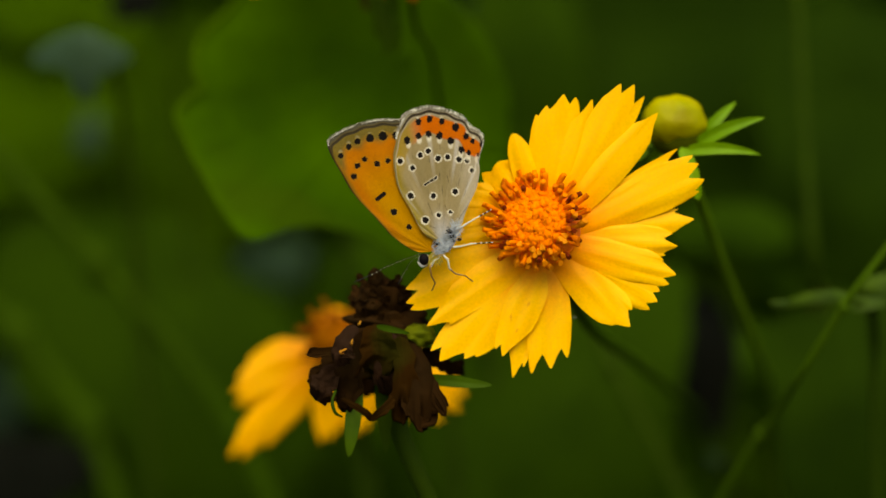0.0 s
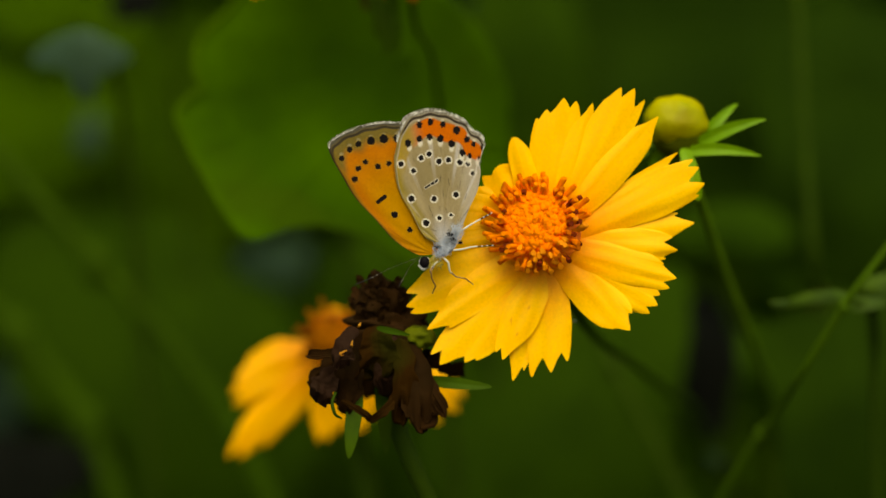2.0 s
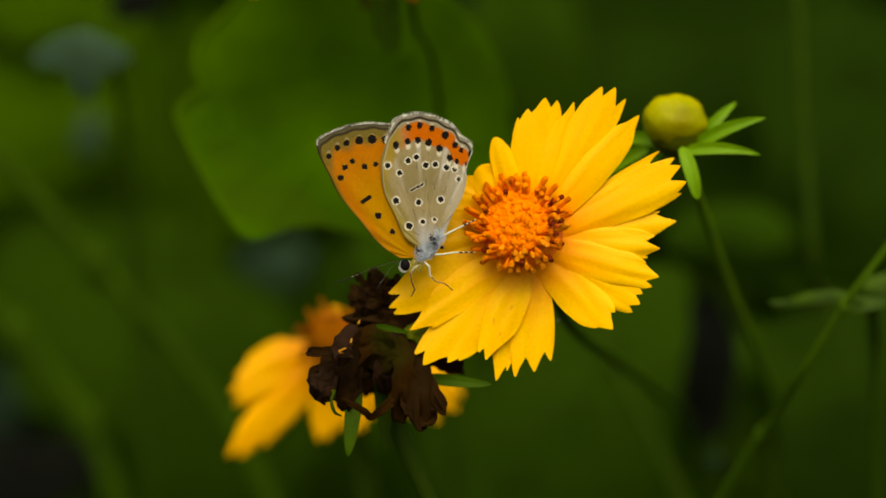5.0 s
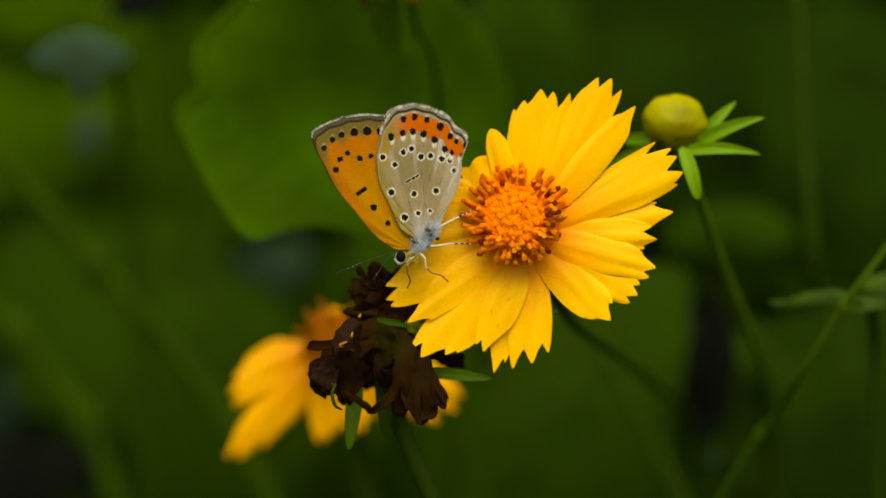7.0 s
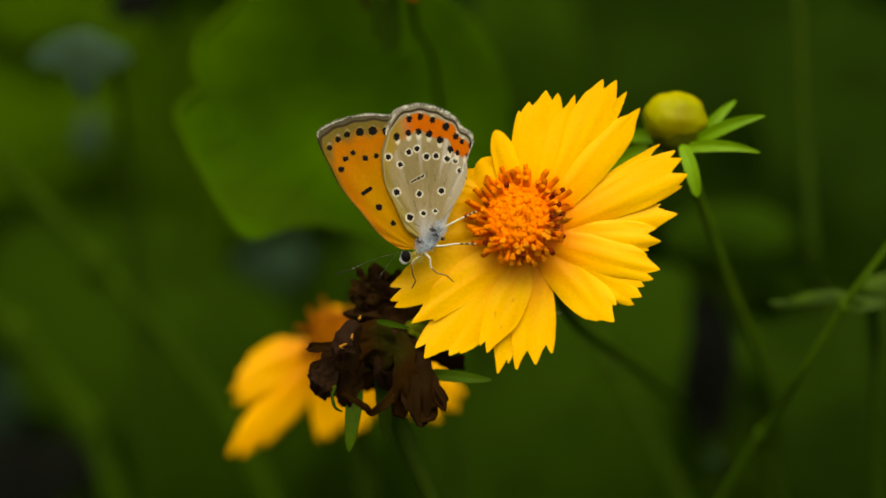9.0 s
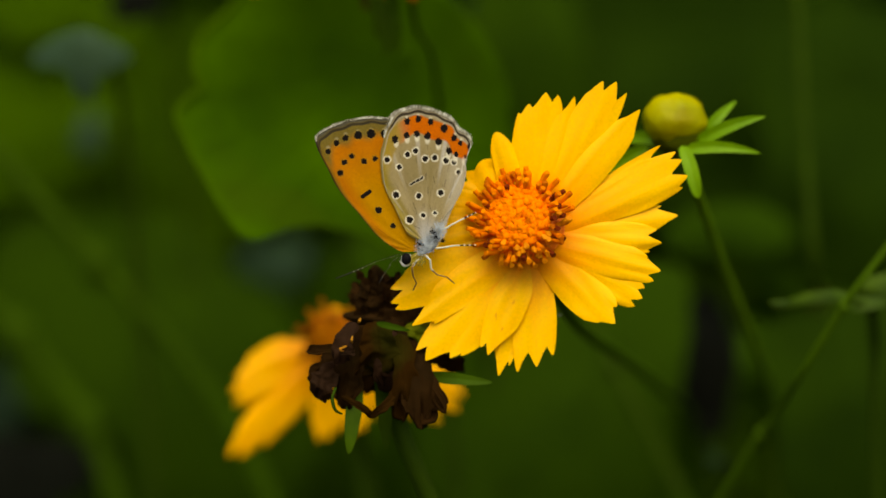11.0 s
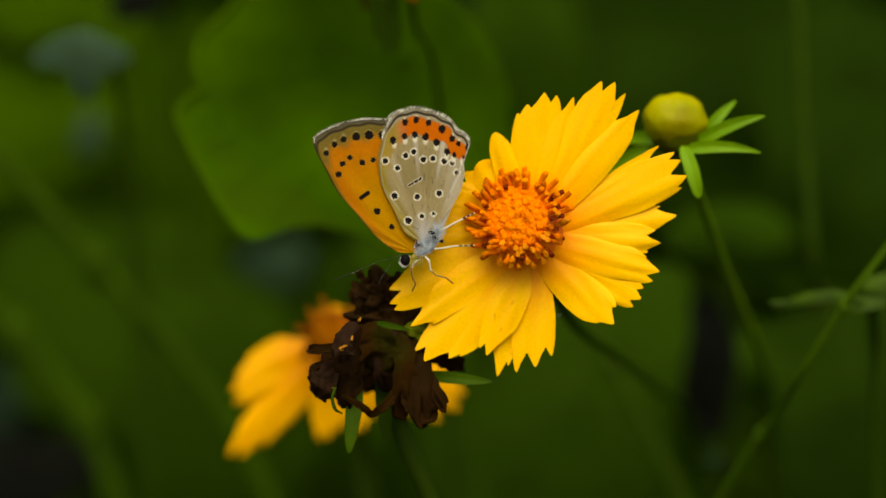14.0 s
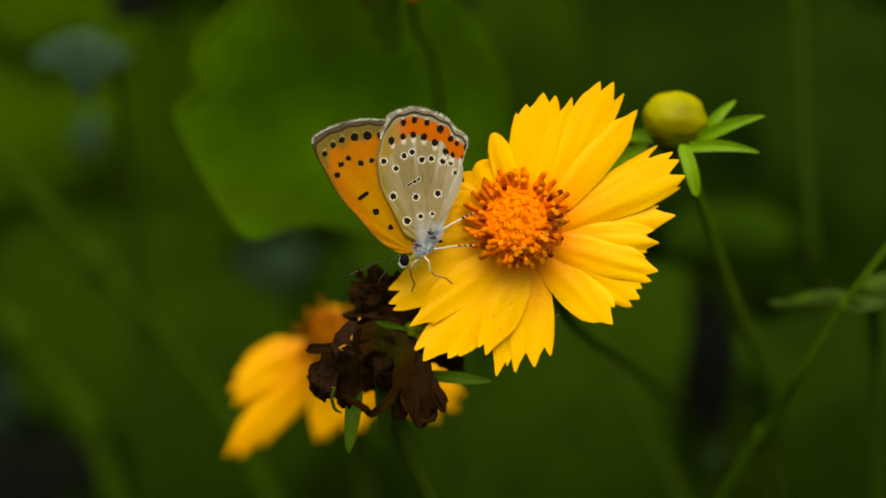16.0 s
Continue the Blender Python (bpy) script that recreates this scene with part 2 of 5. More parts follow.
# ---------------------------------------------------------------- leaves
def blade_mesh(name, base, tip, width, bow=(0, 0, 0), face=(0, -1, 0), a=0.5, b=0.6, fold=0.15, nu=8, nv=20, wave=0.0, seed=0.0, twist=0.0, pleat=0.0, rag=0.0):
    """A narrow leaf from base to tip (metres), width in metres, that bows by the vector bow and shows its flat side to face; rag: how torn its end is."""
    base, tip, bow, face = Vector(base), Vector(tip), Vector(bow), Vector(face)
    along = (tip - base)
    across = along.cross(face).normalized()
    out = across.cross(along).normalized()
    top = (a / (a + b)) ** a * (b / (a + b)) ** b

    def place(u, v):
        w = width * 0.5 * (max(v, 0.0) ** a * max(1 - v, 0.0) ** b) / top
        s = 2 * u - 1
        turn = radians(twist) * v
        side = across * math.cos(turn) + out * math.sin(turn)
        up = out * math.cos(turn) - across * math.sin(turn)
        w *= 1 + wave * noise.noise(Vector((v * 6, seed, u)))
        torn = v * (1 + rag * v * v * (noise.noise(Vector((s * 1.7, seed, 5))) + 0.6 * noise.noise(Vector((s * 5.5, seed, 8)))))
        return base + along * torn + bow * (4 * v * (1 - v)) + side * (s * w) + up * (fold * w * abs(s) + pleat * w * math.cos(s * 8 + seed + 2 * noise.noise(Vector((v * 3, seed, 2)))) * (0.4 + v) + wave * w * (noise.noise(Vector((v * 3.4, u * 2, seed + 7))) + 0.16 * noise.noise(Vector((v * 13, u * 6, seed + 3)))))
    return sheet_mesh(name, nu, nv, place)


def site(x, y, d=0.0):
    """A place by its column and its row, both in twelfths of a mm, d mm beyond the open flower."""
    return spot((x - 784) / 12, (441 - y) / 12, d)


def k_at(d):
    return (AWAY + d * MM) / AWAY / 12


def polar(pairs, d):
    return [(a, r * k_at(d)) for a, r in pairs]


def rooted(points, drift=0.08):
    """The line of a stem, led on from its last point down into the soil."""
    points = list(points)
    way = (points[-1] - points[-2]).normalized()
    while points[-1].z > 0.0:
        way = (way * 0.6 + Vector((way.x * 0.3, drift, -0.6))).normalized()
        points.append(points[-1] + way * 0.035)
    return points


def fan_leaf(name, centre, pairs, mat, label, axis=250, cup=6.0, tilt=(0, 0, 0), seed=1.0, group="broad leaves of the bed", wave=2.2, stalk=True, edge=None, turned=0.0, bend=0.0):
    """A broad leaf: a blade with an uneven rim, given by pairs of (angle, radius in mm) round its centre, raised veins that run to axis, and a stalk into the soil."""
    pairs = [(pairs[-1][0] - 360, pairs[-1][1])] + list(pairs) + [(pairs[0][0] + 360, pairs[0][1])]
    low = pairs[1][0]
    mean = sum(r for a, r in pairs) / len(pairs)
    turn = pose(0, 0, 0, *tilt)

    def reach(a):
        a = low + (a - low) % 360
        return rim(pairs, a) * (1 + 0.02 * noise.noise(Vector((a * 0.11, seed, 0))))

    def on(x, z):
        rho = min(1.3, math.hypot(x, z) / mean)
        side = x * math.sin(radians(axis)) - z * math.cos(radians(axis))
        return -cup * (1 - rho ** 2) + wave * noise.noise(Vector((x * 0.045, z * 0.045, seed))) + 0.05 * abs(side) - turned * x * z + bend * max(0.0, x + 18.0) ** 2

    def place(u, v):
        a = low + 360 * u
        r, t = reach(a) * v, radians(a)
        x, z = r * math.cos(t), r * math.sin(t)
        return turn @ Vector((x * MM, on(x, z) * MM, z * MM))
    th = thing(name, centre, label, "leaf", group)
    thick(part("blade", sheet_mesh("blade", 110, 22, place), mat, th), 0.0004)
    foot = Vector((math.cos(radians(axis + 180)), math.sin(radians(axis + 180)))) * reach(axis + 180) * 0.62
    for off in (0, 22, -22, 42, -42, 64, -64, 88, -88):
        t = radians(axis + off)
        end = Vector((math.cos(t), math.sin(t))) * reach(axis + off) * 0.93
        line = []
        for k in range(6):
            q = foot.lerp(end, k / 5)
            line.append(turn @ Vector((q.x * MM, (on(q.x, q.y) - 0.2) * MM, q.y * MM)))
        w = 0.5 if off == 0 else 0.3
        part("midrib" if off == 0 else "vein", tube_mesh("vein", line, [w * MM, w * 0.7 * MM, 0.12 * MM], 6, 20), mat, th)
    if edge:
        line = []
        for k in range(25):
            t = radians(edge[0] + (edge[1] - edge[0]) * k / 24)
            x, z = (reach(math.degrees(t)) - 0.6) * math.cos(t), (reach(math.degrees(t)) - 0.6) * math.sin(t)
            line.append(turn @ Vector((x * MM, (on(x, z) - 0.4) * MM, z * MM)))
        # light on the curled edge is put in with a brighter leaf tone
        part("rim", tube_mesh("rim", line, [0.2 * MM, 0.6 * MM, 0.65 * MM, 0.5 * MM, 0.2 * MM], 8, 60), LEAF_LIT, th, "paler rolled leaf edge")
    if stalk:
        start = turn @ Vector((foot.x * MM, (on(foot.x, foot.y) + 0.6) * MM, foot.y * MM)) + Vector(centre)
        line = rooted([start, start + Vector((0.004, 0.018, -0.004)), start + Vector((0.006, 0.03, -0.03))], 0.05)
        part("stalk", tube_mesh("stalk", [p - Vector(centre) for p in line], [0.9 * MM, 1.0 * MM, 1.3 * MM], 8, 60), STEM, th, "dull green leaf stalk")
    return th


HEART = fan_leaf("broad_leaf", site(600, 200, 51), polar([(0, 285), (34, 312), (72, 316), (108, 316), (137, 294), (152, 295), (162, 284), (169.5, 258), (177, 296), (190, 284), (211, 269),
         (229, 277), (238, 278), (245, 228), (258, 194), (281, 204), (297, 268), (333, 325)], 51), LEAF_MID,
         "large heart-shaped green leaf with a notched rim", axis=238, cup=-9, tilt=(-10, 0, -4), wave=3.5, edge=(112, 236), turned=0.0105, bend=0.020)
fan_leaf("broad_leaf", site(1000, 740, 125), polar([(0, 190), (30, 226), (48, 290), (58, 340), (75, 290), (100, 250), (140, 260), (180, 270), (230, 280), (270, 300), (320, 230)], 125), LEAF_DULL,
         "broad dull green leaf below the open flower", axis=58, cup=5, tilt=(-8, 8, 0), seed=3.0, turned=0.007)
fan_leaf("broad_leaf", site(330, 660, 190), polar([(0, 240), (30, 200), (62, 190), (96, 291), (120, 358), (142, 420), (163, 345), (180, 310), (196, 270), (208, 190), (224, 175), (242, 205), (283, 300), (325, 280)], 190), LEAF_MOSS,
         "wide olive green leaf in the depth of the bed", axis=300, cup=9, tilt=(-12, 0, 8), seed=5.0)
fan_leaf("broad_leaf", site(1500, 730, 100), polar([(0, 260), (40, 260), (70, 205), (95, 185), (118, 200), (132, 205), (160, 142), (180, 130), (210, 150), (250, 240), (300, 300)], 100), LEAF_DEEP_SHADE,
         "leaf hanging in the shade, its green darkened to match", axis=100, cup=4, tilt=(-2, -6, 0), seed=7.0)
fan_leaf("broad_leaf", site(110, 225, 200), polar([(0, 130), (40, 110), (60, 100), (85, 90), (120, 150), (170, 240), (220, 190), (270, 105), (320, 110)], 200), LEAF_LIT,
         "olive green leaf out among the stems", axis=290, cup=6, tilt=(-16, 0, 6), seed=9.0, wave=5)
fan_leaf("broad_leaf", site(1240, 140, 210), polar([(0, 300), (50, 330), (90, 260), (140, 410), (180, 430), (230, 280), (270, 270), (320, 300)], 210), LEAF_SHADED,
         "leaf far behind the flower, its green darkened for shade", axis=200, cup=6, tilt=(-8, 0, 6), seed=11.0, wave=5)
fan_leaf("broad_leaf", site(1480, 260, 170), polar([(0, 200), (50, 260), (90, 260), (140, 200), (180, 130), (230, 190), (270, 250), (320, 230)], 170), LEAF_SHADED,
         "leaf behind the upright stem, its green darkened for shade", axis=260, cup=6, tilt=(-8, 0, -6), seed=13.0, wave=5)
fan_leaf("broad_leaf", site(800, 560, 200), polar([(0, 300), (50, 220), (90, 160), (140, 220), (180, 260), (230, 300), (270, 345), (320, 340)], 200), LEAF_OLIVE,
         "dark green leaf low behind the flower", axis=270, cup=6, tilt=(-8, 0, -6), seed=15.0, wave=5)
fan_leaf("broad_leaf", site(150, 30, 190), polar([(0, 90), (30, 60), (90, 40), (140, 90), (165, 190), (190, 150), (230, 60), (270, 30), (335, 110)], 190), LEAF_LIT,
         "narrow olive leaf edge slanting over the bed", axis=335, cup=3, tilt=(-20, 0, 0), seed=17.0)
fan_leaf("broad_leaf", site(940, 70, 190), polar([(0, 90), (50, 100), (90, 120), (140, 130), (180, 110), (230, 140), (270, 200), (300, 200), (330, 120)], 190), LEAF_DULL,
         "dull green leaf past the edge of the heart-shaped leaf", axis=290, cup=4, tilt=(-10, 0, 6), seed=20.0, wave=4)
fan_leaf("broad_leaf", site(1300, 415, 140), polar([(0, 110), (50, 70), (90, 50), (140, 70), (180, 120), (230, 50), (270, 38), (320, 60)], 140), LEAF_OLIVE,
         "small olive leaf beside the bud stem", axis=0, cup=3, tilt=(-14, 0, 0), seed=19.0)
fan_leaf("broad_leaf", site(1336, 655, 120), polar([(0, 30), (45, 42), (90, 90), (135, 42), (180, 30), (225, 42), (270, 80), (315, 40)], 120), LEAF_OLIVE,
         "small upright olive leaf in the shade", axis=90, cup=2, tilt=(-6, 0, 0), seed=21.0)
fan_leaf("broad_leaf", site(1458, 532, 36), polar([(0, 120), (14, 50), (40, 20), (90, 11), (140, 14), (162, 30), (172, 58), (180, 96), (187, 60), (197, 34), (230, 16), (270, 12), (330, 22)], 36), LEAF_PALE,
         "pale green leaf seen almost edge-on", axis=180, cup=2, tilt=(-20, 0, 0), seed=23.0, wave=1.0)
fan_leaf("broad_leaf", site(1580, 512, 45), polar([(0, 90), (30, 50), (90, 26), (150, 32), (180, 62), (205, 36), (270, 24), (330, 40)], 38), LEAF_PALE,
         "pale green leaf seen almost edge-on", axis=180, cup=2, tilt=(-20, 8, 0), seed=25.0, wave=1.0)
for cx, cy, r, d, seed, mat in ((280, 240, 230, 270, 31, LEAF_LIT), (660, 800, 300, 290, 32, LEAF_OLIVE), (1290, 640, 240, 300, 33, LEAF_LIT), (90, 20, 200, 300, 34, LEAF_LIT), (880, 100, 320, 310, 35, LEAF_OLIVE),
                                (1500, 60, 260, 300, 36, LEAF_OLIVE), (480, 480, 130, 300, 37, LEAF_SHADED)):
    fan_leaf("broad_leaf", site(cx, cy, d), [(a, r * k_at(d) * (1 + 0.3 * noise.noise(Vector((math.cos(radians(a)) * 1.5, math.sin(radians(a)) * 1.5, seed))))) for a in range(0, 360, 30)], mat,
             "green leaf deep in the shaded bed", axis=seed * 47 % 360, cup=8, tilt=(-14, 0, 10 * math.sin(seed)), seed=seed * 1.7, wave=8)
fan_leaf("grey_leaf", site(145, 100, 85), polar([(0, 88), (30, 56), (60, 47), (90, 46), (120, 48), (150, 66), (180, 94), (205, 52), (240, 44), (265, 72), (285, 76), (305, 56), (330, 58)], 85), LEAF_GREY,
         "blue-grey leaf hanging tip down in the bed", axis=270, cup=2, tilt=(-12, 0, 0), seed=41.0, group="grey leaves of the bed")
for cx, cy, rx, ry, d, seed in ((156, 245, 22, 46, 170, 4.0), (490, 470, 60, 40, 230, 6.0), (15, 690, 60, 65, 250, 8.0), (365, 545, 66, 50, 250, 3.0),
                                (5, 15, 26, 26, 240, 7.0), (835, 14, 26, 26, 240, 9.0), (1266, 818, 13, 13, 120, 1.0)):
    fan_leaf("grey_leaf", site(cx, cy, d), [(a, k_at(d) * (1 + 0.25 * math.sin(a * 0.05 + seed)) / math.hypot(math.cos(radians(a)) / rx, math.sin(radians(a)) / ry)) for a in range(0, 360, 30)], LEAF_GREY,
             "blue-grey leaf in the open shade", cup=2, seed=seed, tilt=(-15, 0, 0), group="grey leaves of the bed")

# added dark patches that stand in for shaded gaps between the leaves
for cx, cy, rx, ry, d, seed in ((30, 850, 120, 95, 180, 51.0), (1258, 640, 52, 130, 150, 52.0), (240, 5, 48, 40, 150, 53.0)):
    fan_leaf("gap_patch", site(cx, cy, d), [(a, k_at(d) * (1 + 0.2 * math.sin(a * 0.05 + seed)) / math.hypot(math.cos(radians(a)) / rx, math.sin(radians(a)) / ry)) for a in range(0, 360, 30)], GAP_DARK,
             "added near-black patch standing in for a shaded gap", cup=2, seed=seed, tilt=(-15, 0, 0), group="dead leaves of the bed")

# foliage of the bed, grass between it and the hedge that closes the bed behind
def leaf_cloud(name, spots, rng, low, high):
    """Many small pointed leaves, each folded along its rib, at the given spots."""
    verts, faces = [], []
    shape = [Vector(p) for p in ((0, 0, -1), (0.42, -0.1, -0.35), (0.5, -0.14, 0.1), (0.3, -0.1, 0.55), (0, 0, 1), (-0.3, -0.1, 0.55), (-0.5, -0.14, 0.1), (-0.42, -0.1, -0.35))]
    for c in spots:
        turn = Euler((rng.uniform(-0.9, 0.5), rng.uniform(-1, 1), rng.uniform(-0.9, 0.9))).to_matrix()
        size = rng.uniform(low, high)
        k = len(verts)
        verts += [tuple(c + turn @ (p * size)) for p in shape]
        faces += [(k, k + 1, k + 2, k + 3, k + 4), (k, k + 4, k + 5, k + 6, k + 7)]
    me = bpy.data.meshes.new(name)
    me.from_pydata(verts, [], faces)
    return me


def bed_spots(rng):
    for _ in range(5200):
        y = rng.uniform(0.25, 1.1)
        w = 0.22 + 0.30 * y
        c = Vector((rng.uniform(-w, w), y, rng.uniform(0.05, HIGH + 0.10 + 0.25 * y)))
        # unseen leaves added above the view to keep light off the bed
        if rng.random() < 0.15:
            y = rng.uniform(0.10, 0.9)
            c = Vector((rng.uniform(-w, w), y, HIGH + (AWAY + y) * 0.079 + 0.05 + rng.uniform(0.0, 0.22)))
        yield c
    for _ in range(9000):
        side = rng.choice((-1, 1))
        y = rng.uniform(-0.9, 1.2)
        x = side * rng.uniform(0.34 + max(0.0, 0.25 * y), 2.6)
        if noise.noise(Vector((x * 1.6, y * 1.6, 4))) < 0.35 * abs(x) - 0.45:
            continue
        yield Vector((x, y, rng.uniform(0.02, 0.30 + 0.22 * noise.noise(Vector((x * 2, y * 2, 1)))) + 0.18 * max(0.0, y)))


RNG = random.Random(5)
tagged(part("foliage", leaf_cloud("foliage", bed_spots(RNG), RNG, 0.018, 0.045), LEAF_DARK), "dense dark green foliage behind the flowers, unseen leaves overhead added for shade", "foliage", kind="stuff")


def grass():
    rng = random.Random(8)
    verts, faces = [], []
    for _ in range(16000):
        x, y = rng.uniform(-3.5, 3.5), rng.uniform(-3.5, 1.2)
        h, a = rng.uniform(0.03, 0.09), rng.uniform(0, 6.28)
        w = Vector((math.cos(a), math.sin(a), 0)) * 0.003
        lean = Vector((rng.uniform(-0.03, 0.03), rng.uniform(-0.03, 0.03), h))
        p = Vector((x, y, -0.02))
        k = len(verts)
        verts += [tuple(p - w), tuple(p + w), tuple(p + lean * 0.6 + w * 0.6), tuple(p + lean + lean.cross(w) * 2)]
        faces.append((k, k + 1, k + 2, k + 3))
    me = bpy.data.meshes.new("grass")
    me.from_pydata(verts, [], faces)
    return me


tagged(part("grass", grass(), LEAF_OLIVE), "short green grass round the flower bed", "grass", kind="stuff")


def hedge_place(u, v):
    """A long clipped hedge: over its front, top and back."""
    x = (u - 0.5) * 8.0
    reach = v * 4.1
    if reach < 1.75:
        y, z = 1.3, reach
    elif reach < 2.35:
        y, z = 1.3 + (reach - 1.75), 1.75 + 0.05 * math.sin((reach - 1.75) / 0.6 * math.pi)
    else:
        y, z = 1.9, 1.75 - (reach - 2.35)
    q = Vector((x, y, z))
    return (x, y + 0.10 * noise.noise(q * 3) + 0.05 * noise.noise(q * 11), z - 0.03 + 0.06 * noise.noise(q * 5 + Vector((7, 0, 0))))


def hedge_spots(rng):
    for _ in range(6000):
        u, v = rng.random(), rng.random()
        yield Vector(hedge_place(u, v)) + Vector((rng.uniform(-0.02, 0.02), rng.uniform(-0.03, 0.03), rng.uniform(-0.02, 0.03)))


HEDGE = thing("hedge", (0, 0, 0), "dark clipped hedge closing the bed", "hedge", kind="structure")
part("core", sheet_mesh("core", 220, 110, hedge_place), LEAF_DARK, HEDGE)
part("leaves", leaf_cloud("leaves", hedge_spots(RNG), RNG, 0.02, 0.045), LEAF_OLIVE, HEDGE)

# ---------------------------------------------------------------- stems
def stem(points, radii, mat=STEM, label="thin green plant stem", nodes=(0.35, 0.75), joints=None):
    """A plant stem into the soil, with swollen joints at the given places of its seen length."""
    th = thing("plant_stem", points[0], label, "stem", "stems of the bed")
    o = th.location
    part("stem", tube_mesh("stem", [p - o for p in rooted(points)], [r * MM for r in radii], 10, 90, 0.05), mat, th)
    for k in nodes:
        at = spline(points, k)
        joint = part("joint", ball_mesh("joint", (radii[1] * 1.35 * MM, radii[1] * 1.35 * MM, radii[1] * 2.2 * MM), 0.3, k, 8, 12), joints or mat, th, "swollen stem joint")
        joint.location = at - o
    return th


stem([site(1660, 310, 26), site(1568, 442, 27), site(1500, 532, 28), site(1420, 660, 34), site(1372, 732, 44), site(1308, 825, 50), site(1200, 1040, 64)], [0.6, 0.62, 0.65, 0.7, 0.8, 1.0, 1.4], STEM_LIT)
stem([site(1405, -200, 90), site(1415, 60, 90), site(1428, 300, 90), site(1442, 480, 92), site(1450, 600, 125), site(1456, 900, 150)], [0.8, 0.9, 0.9, 1.0, 1.2, 1.5], STEM, nodes=(0.70, 0.745), joints=JOINT)
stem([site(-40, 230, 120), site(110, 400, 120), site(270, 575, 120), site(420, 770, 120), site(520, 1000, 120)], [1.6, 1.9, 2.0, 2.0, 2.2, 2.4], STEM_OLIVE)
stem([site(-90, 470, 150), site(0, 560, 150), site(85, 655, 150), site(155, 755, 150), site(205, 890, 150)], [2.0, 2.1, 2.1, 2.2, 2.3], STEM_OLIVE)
stem([site(1000, 470, 105), site(1058, 596, 105), site(1130, 730, 105), site(1195, 858, 105), site(1260, 1000, 105)], [0.9, 0.9, 0.9, 1.0, 1.2])
stem([site(700, -100, 120), site(725, 60, 120), site(770, 160, 120), site(830, 420, 122), site(900, 760, 124), site(1010, 900, 126)], [1.0, 1.0, 1.0, 1.0, 1.1, 1.2, 1.6])

# ---------------------------------------------------------------- flowers
def petal_mesh(ang, length, half, peaks, back=0.0, tilt=0.0, curl=0.0, slope=0.36, pleat=0.18, seed=0.0, start=4.2, nu=44, nv=26, waist=0.50, aged=0.0, swell=0.66, root=(0, 0), warm=0.68):
    """A pleated ray petal in the flower's space (x right, z up, -y to the front): ang in degrees, sizes in mm, peaks of its toothed end (across -1..1, reach 0..1), root: where its axis starts."""
    t = radians(ang)
    ax, side = Vector((math.cos(t), 0, math.sin(t))), Vector((-math.sin(t), 0, math.cos(t)))

    def place(u, v):
        s = 2 * u - 1
        reach = max(l - slope * (1.17 * min(0.3, abs(s - p)) ** 1.25 + 0.7 * max(0.0, abs(s - p) - 0.3)) for p, l in peaks) - 0.08 * (max(0.0, abs(s) - 0.8) / 0.2) ** 2
        w = half * (waist + (1 - waist) * smooth(min(1.0, v / swell))) * (1 - 0.05 * smooth(v, 0.8, 1.0) * abs(s))
        r = start + (length * reach - start) * v
        ridge = pleat * half * 0.15 * math.cos(s * math.pi * 2.5 + seed) * smooth(v, 0.05, 0.5) * (1 - 0.4 * v)
        bow = -math.sin(radians(tilt)) * (r - start) + curl * (v ** 2) * length * 0.2
        wob = 0.35 * noise.noise(Vector((s * 1.2 + seed * 3, v * 2.5, seed)))
        p = ax * (r * math.cos(radians(tilt))) + side * (s * w + wob * 0.4 * v)
        return ((p.x + root[0]) * MM, (back + bow + ridge + wob * v + 0.10 * half * s * s) * MM, (p.z + root[1]) * MM)

    def colour(u, v):
        deep, bright = (0.98, 0.32, 0.002), (0.98, 0.545, 0.004)
        f = smooth(v, 0.02, warm) * 0.88 + 0.15 * noise.noise(Vector((u * 5, v * 3, seed)))
        for fu, fv, fr in ((0.62, 0.55, 0.012), (0.30, 0.70, 0.010), (0.55, 0.80, 0.008)) if seed == 13.0 else ():
            if math.hypot((u - fu) * 0.5, v - fv) < fr * 1.6:
                return (0.80, 0.34, 0.003)
        return mix(mix(deep, bright, max(0.0, min(1.0, f))), (0.86, 0.36, 0.003), aged)
    return sheet_mesh("petal", nu, nv, place, colour)


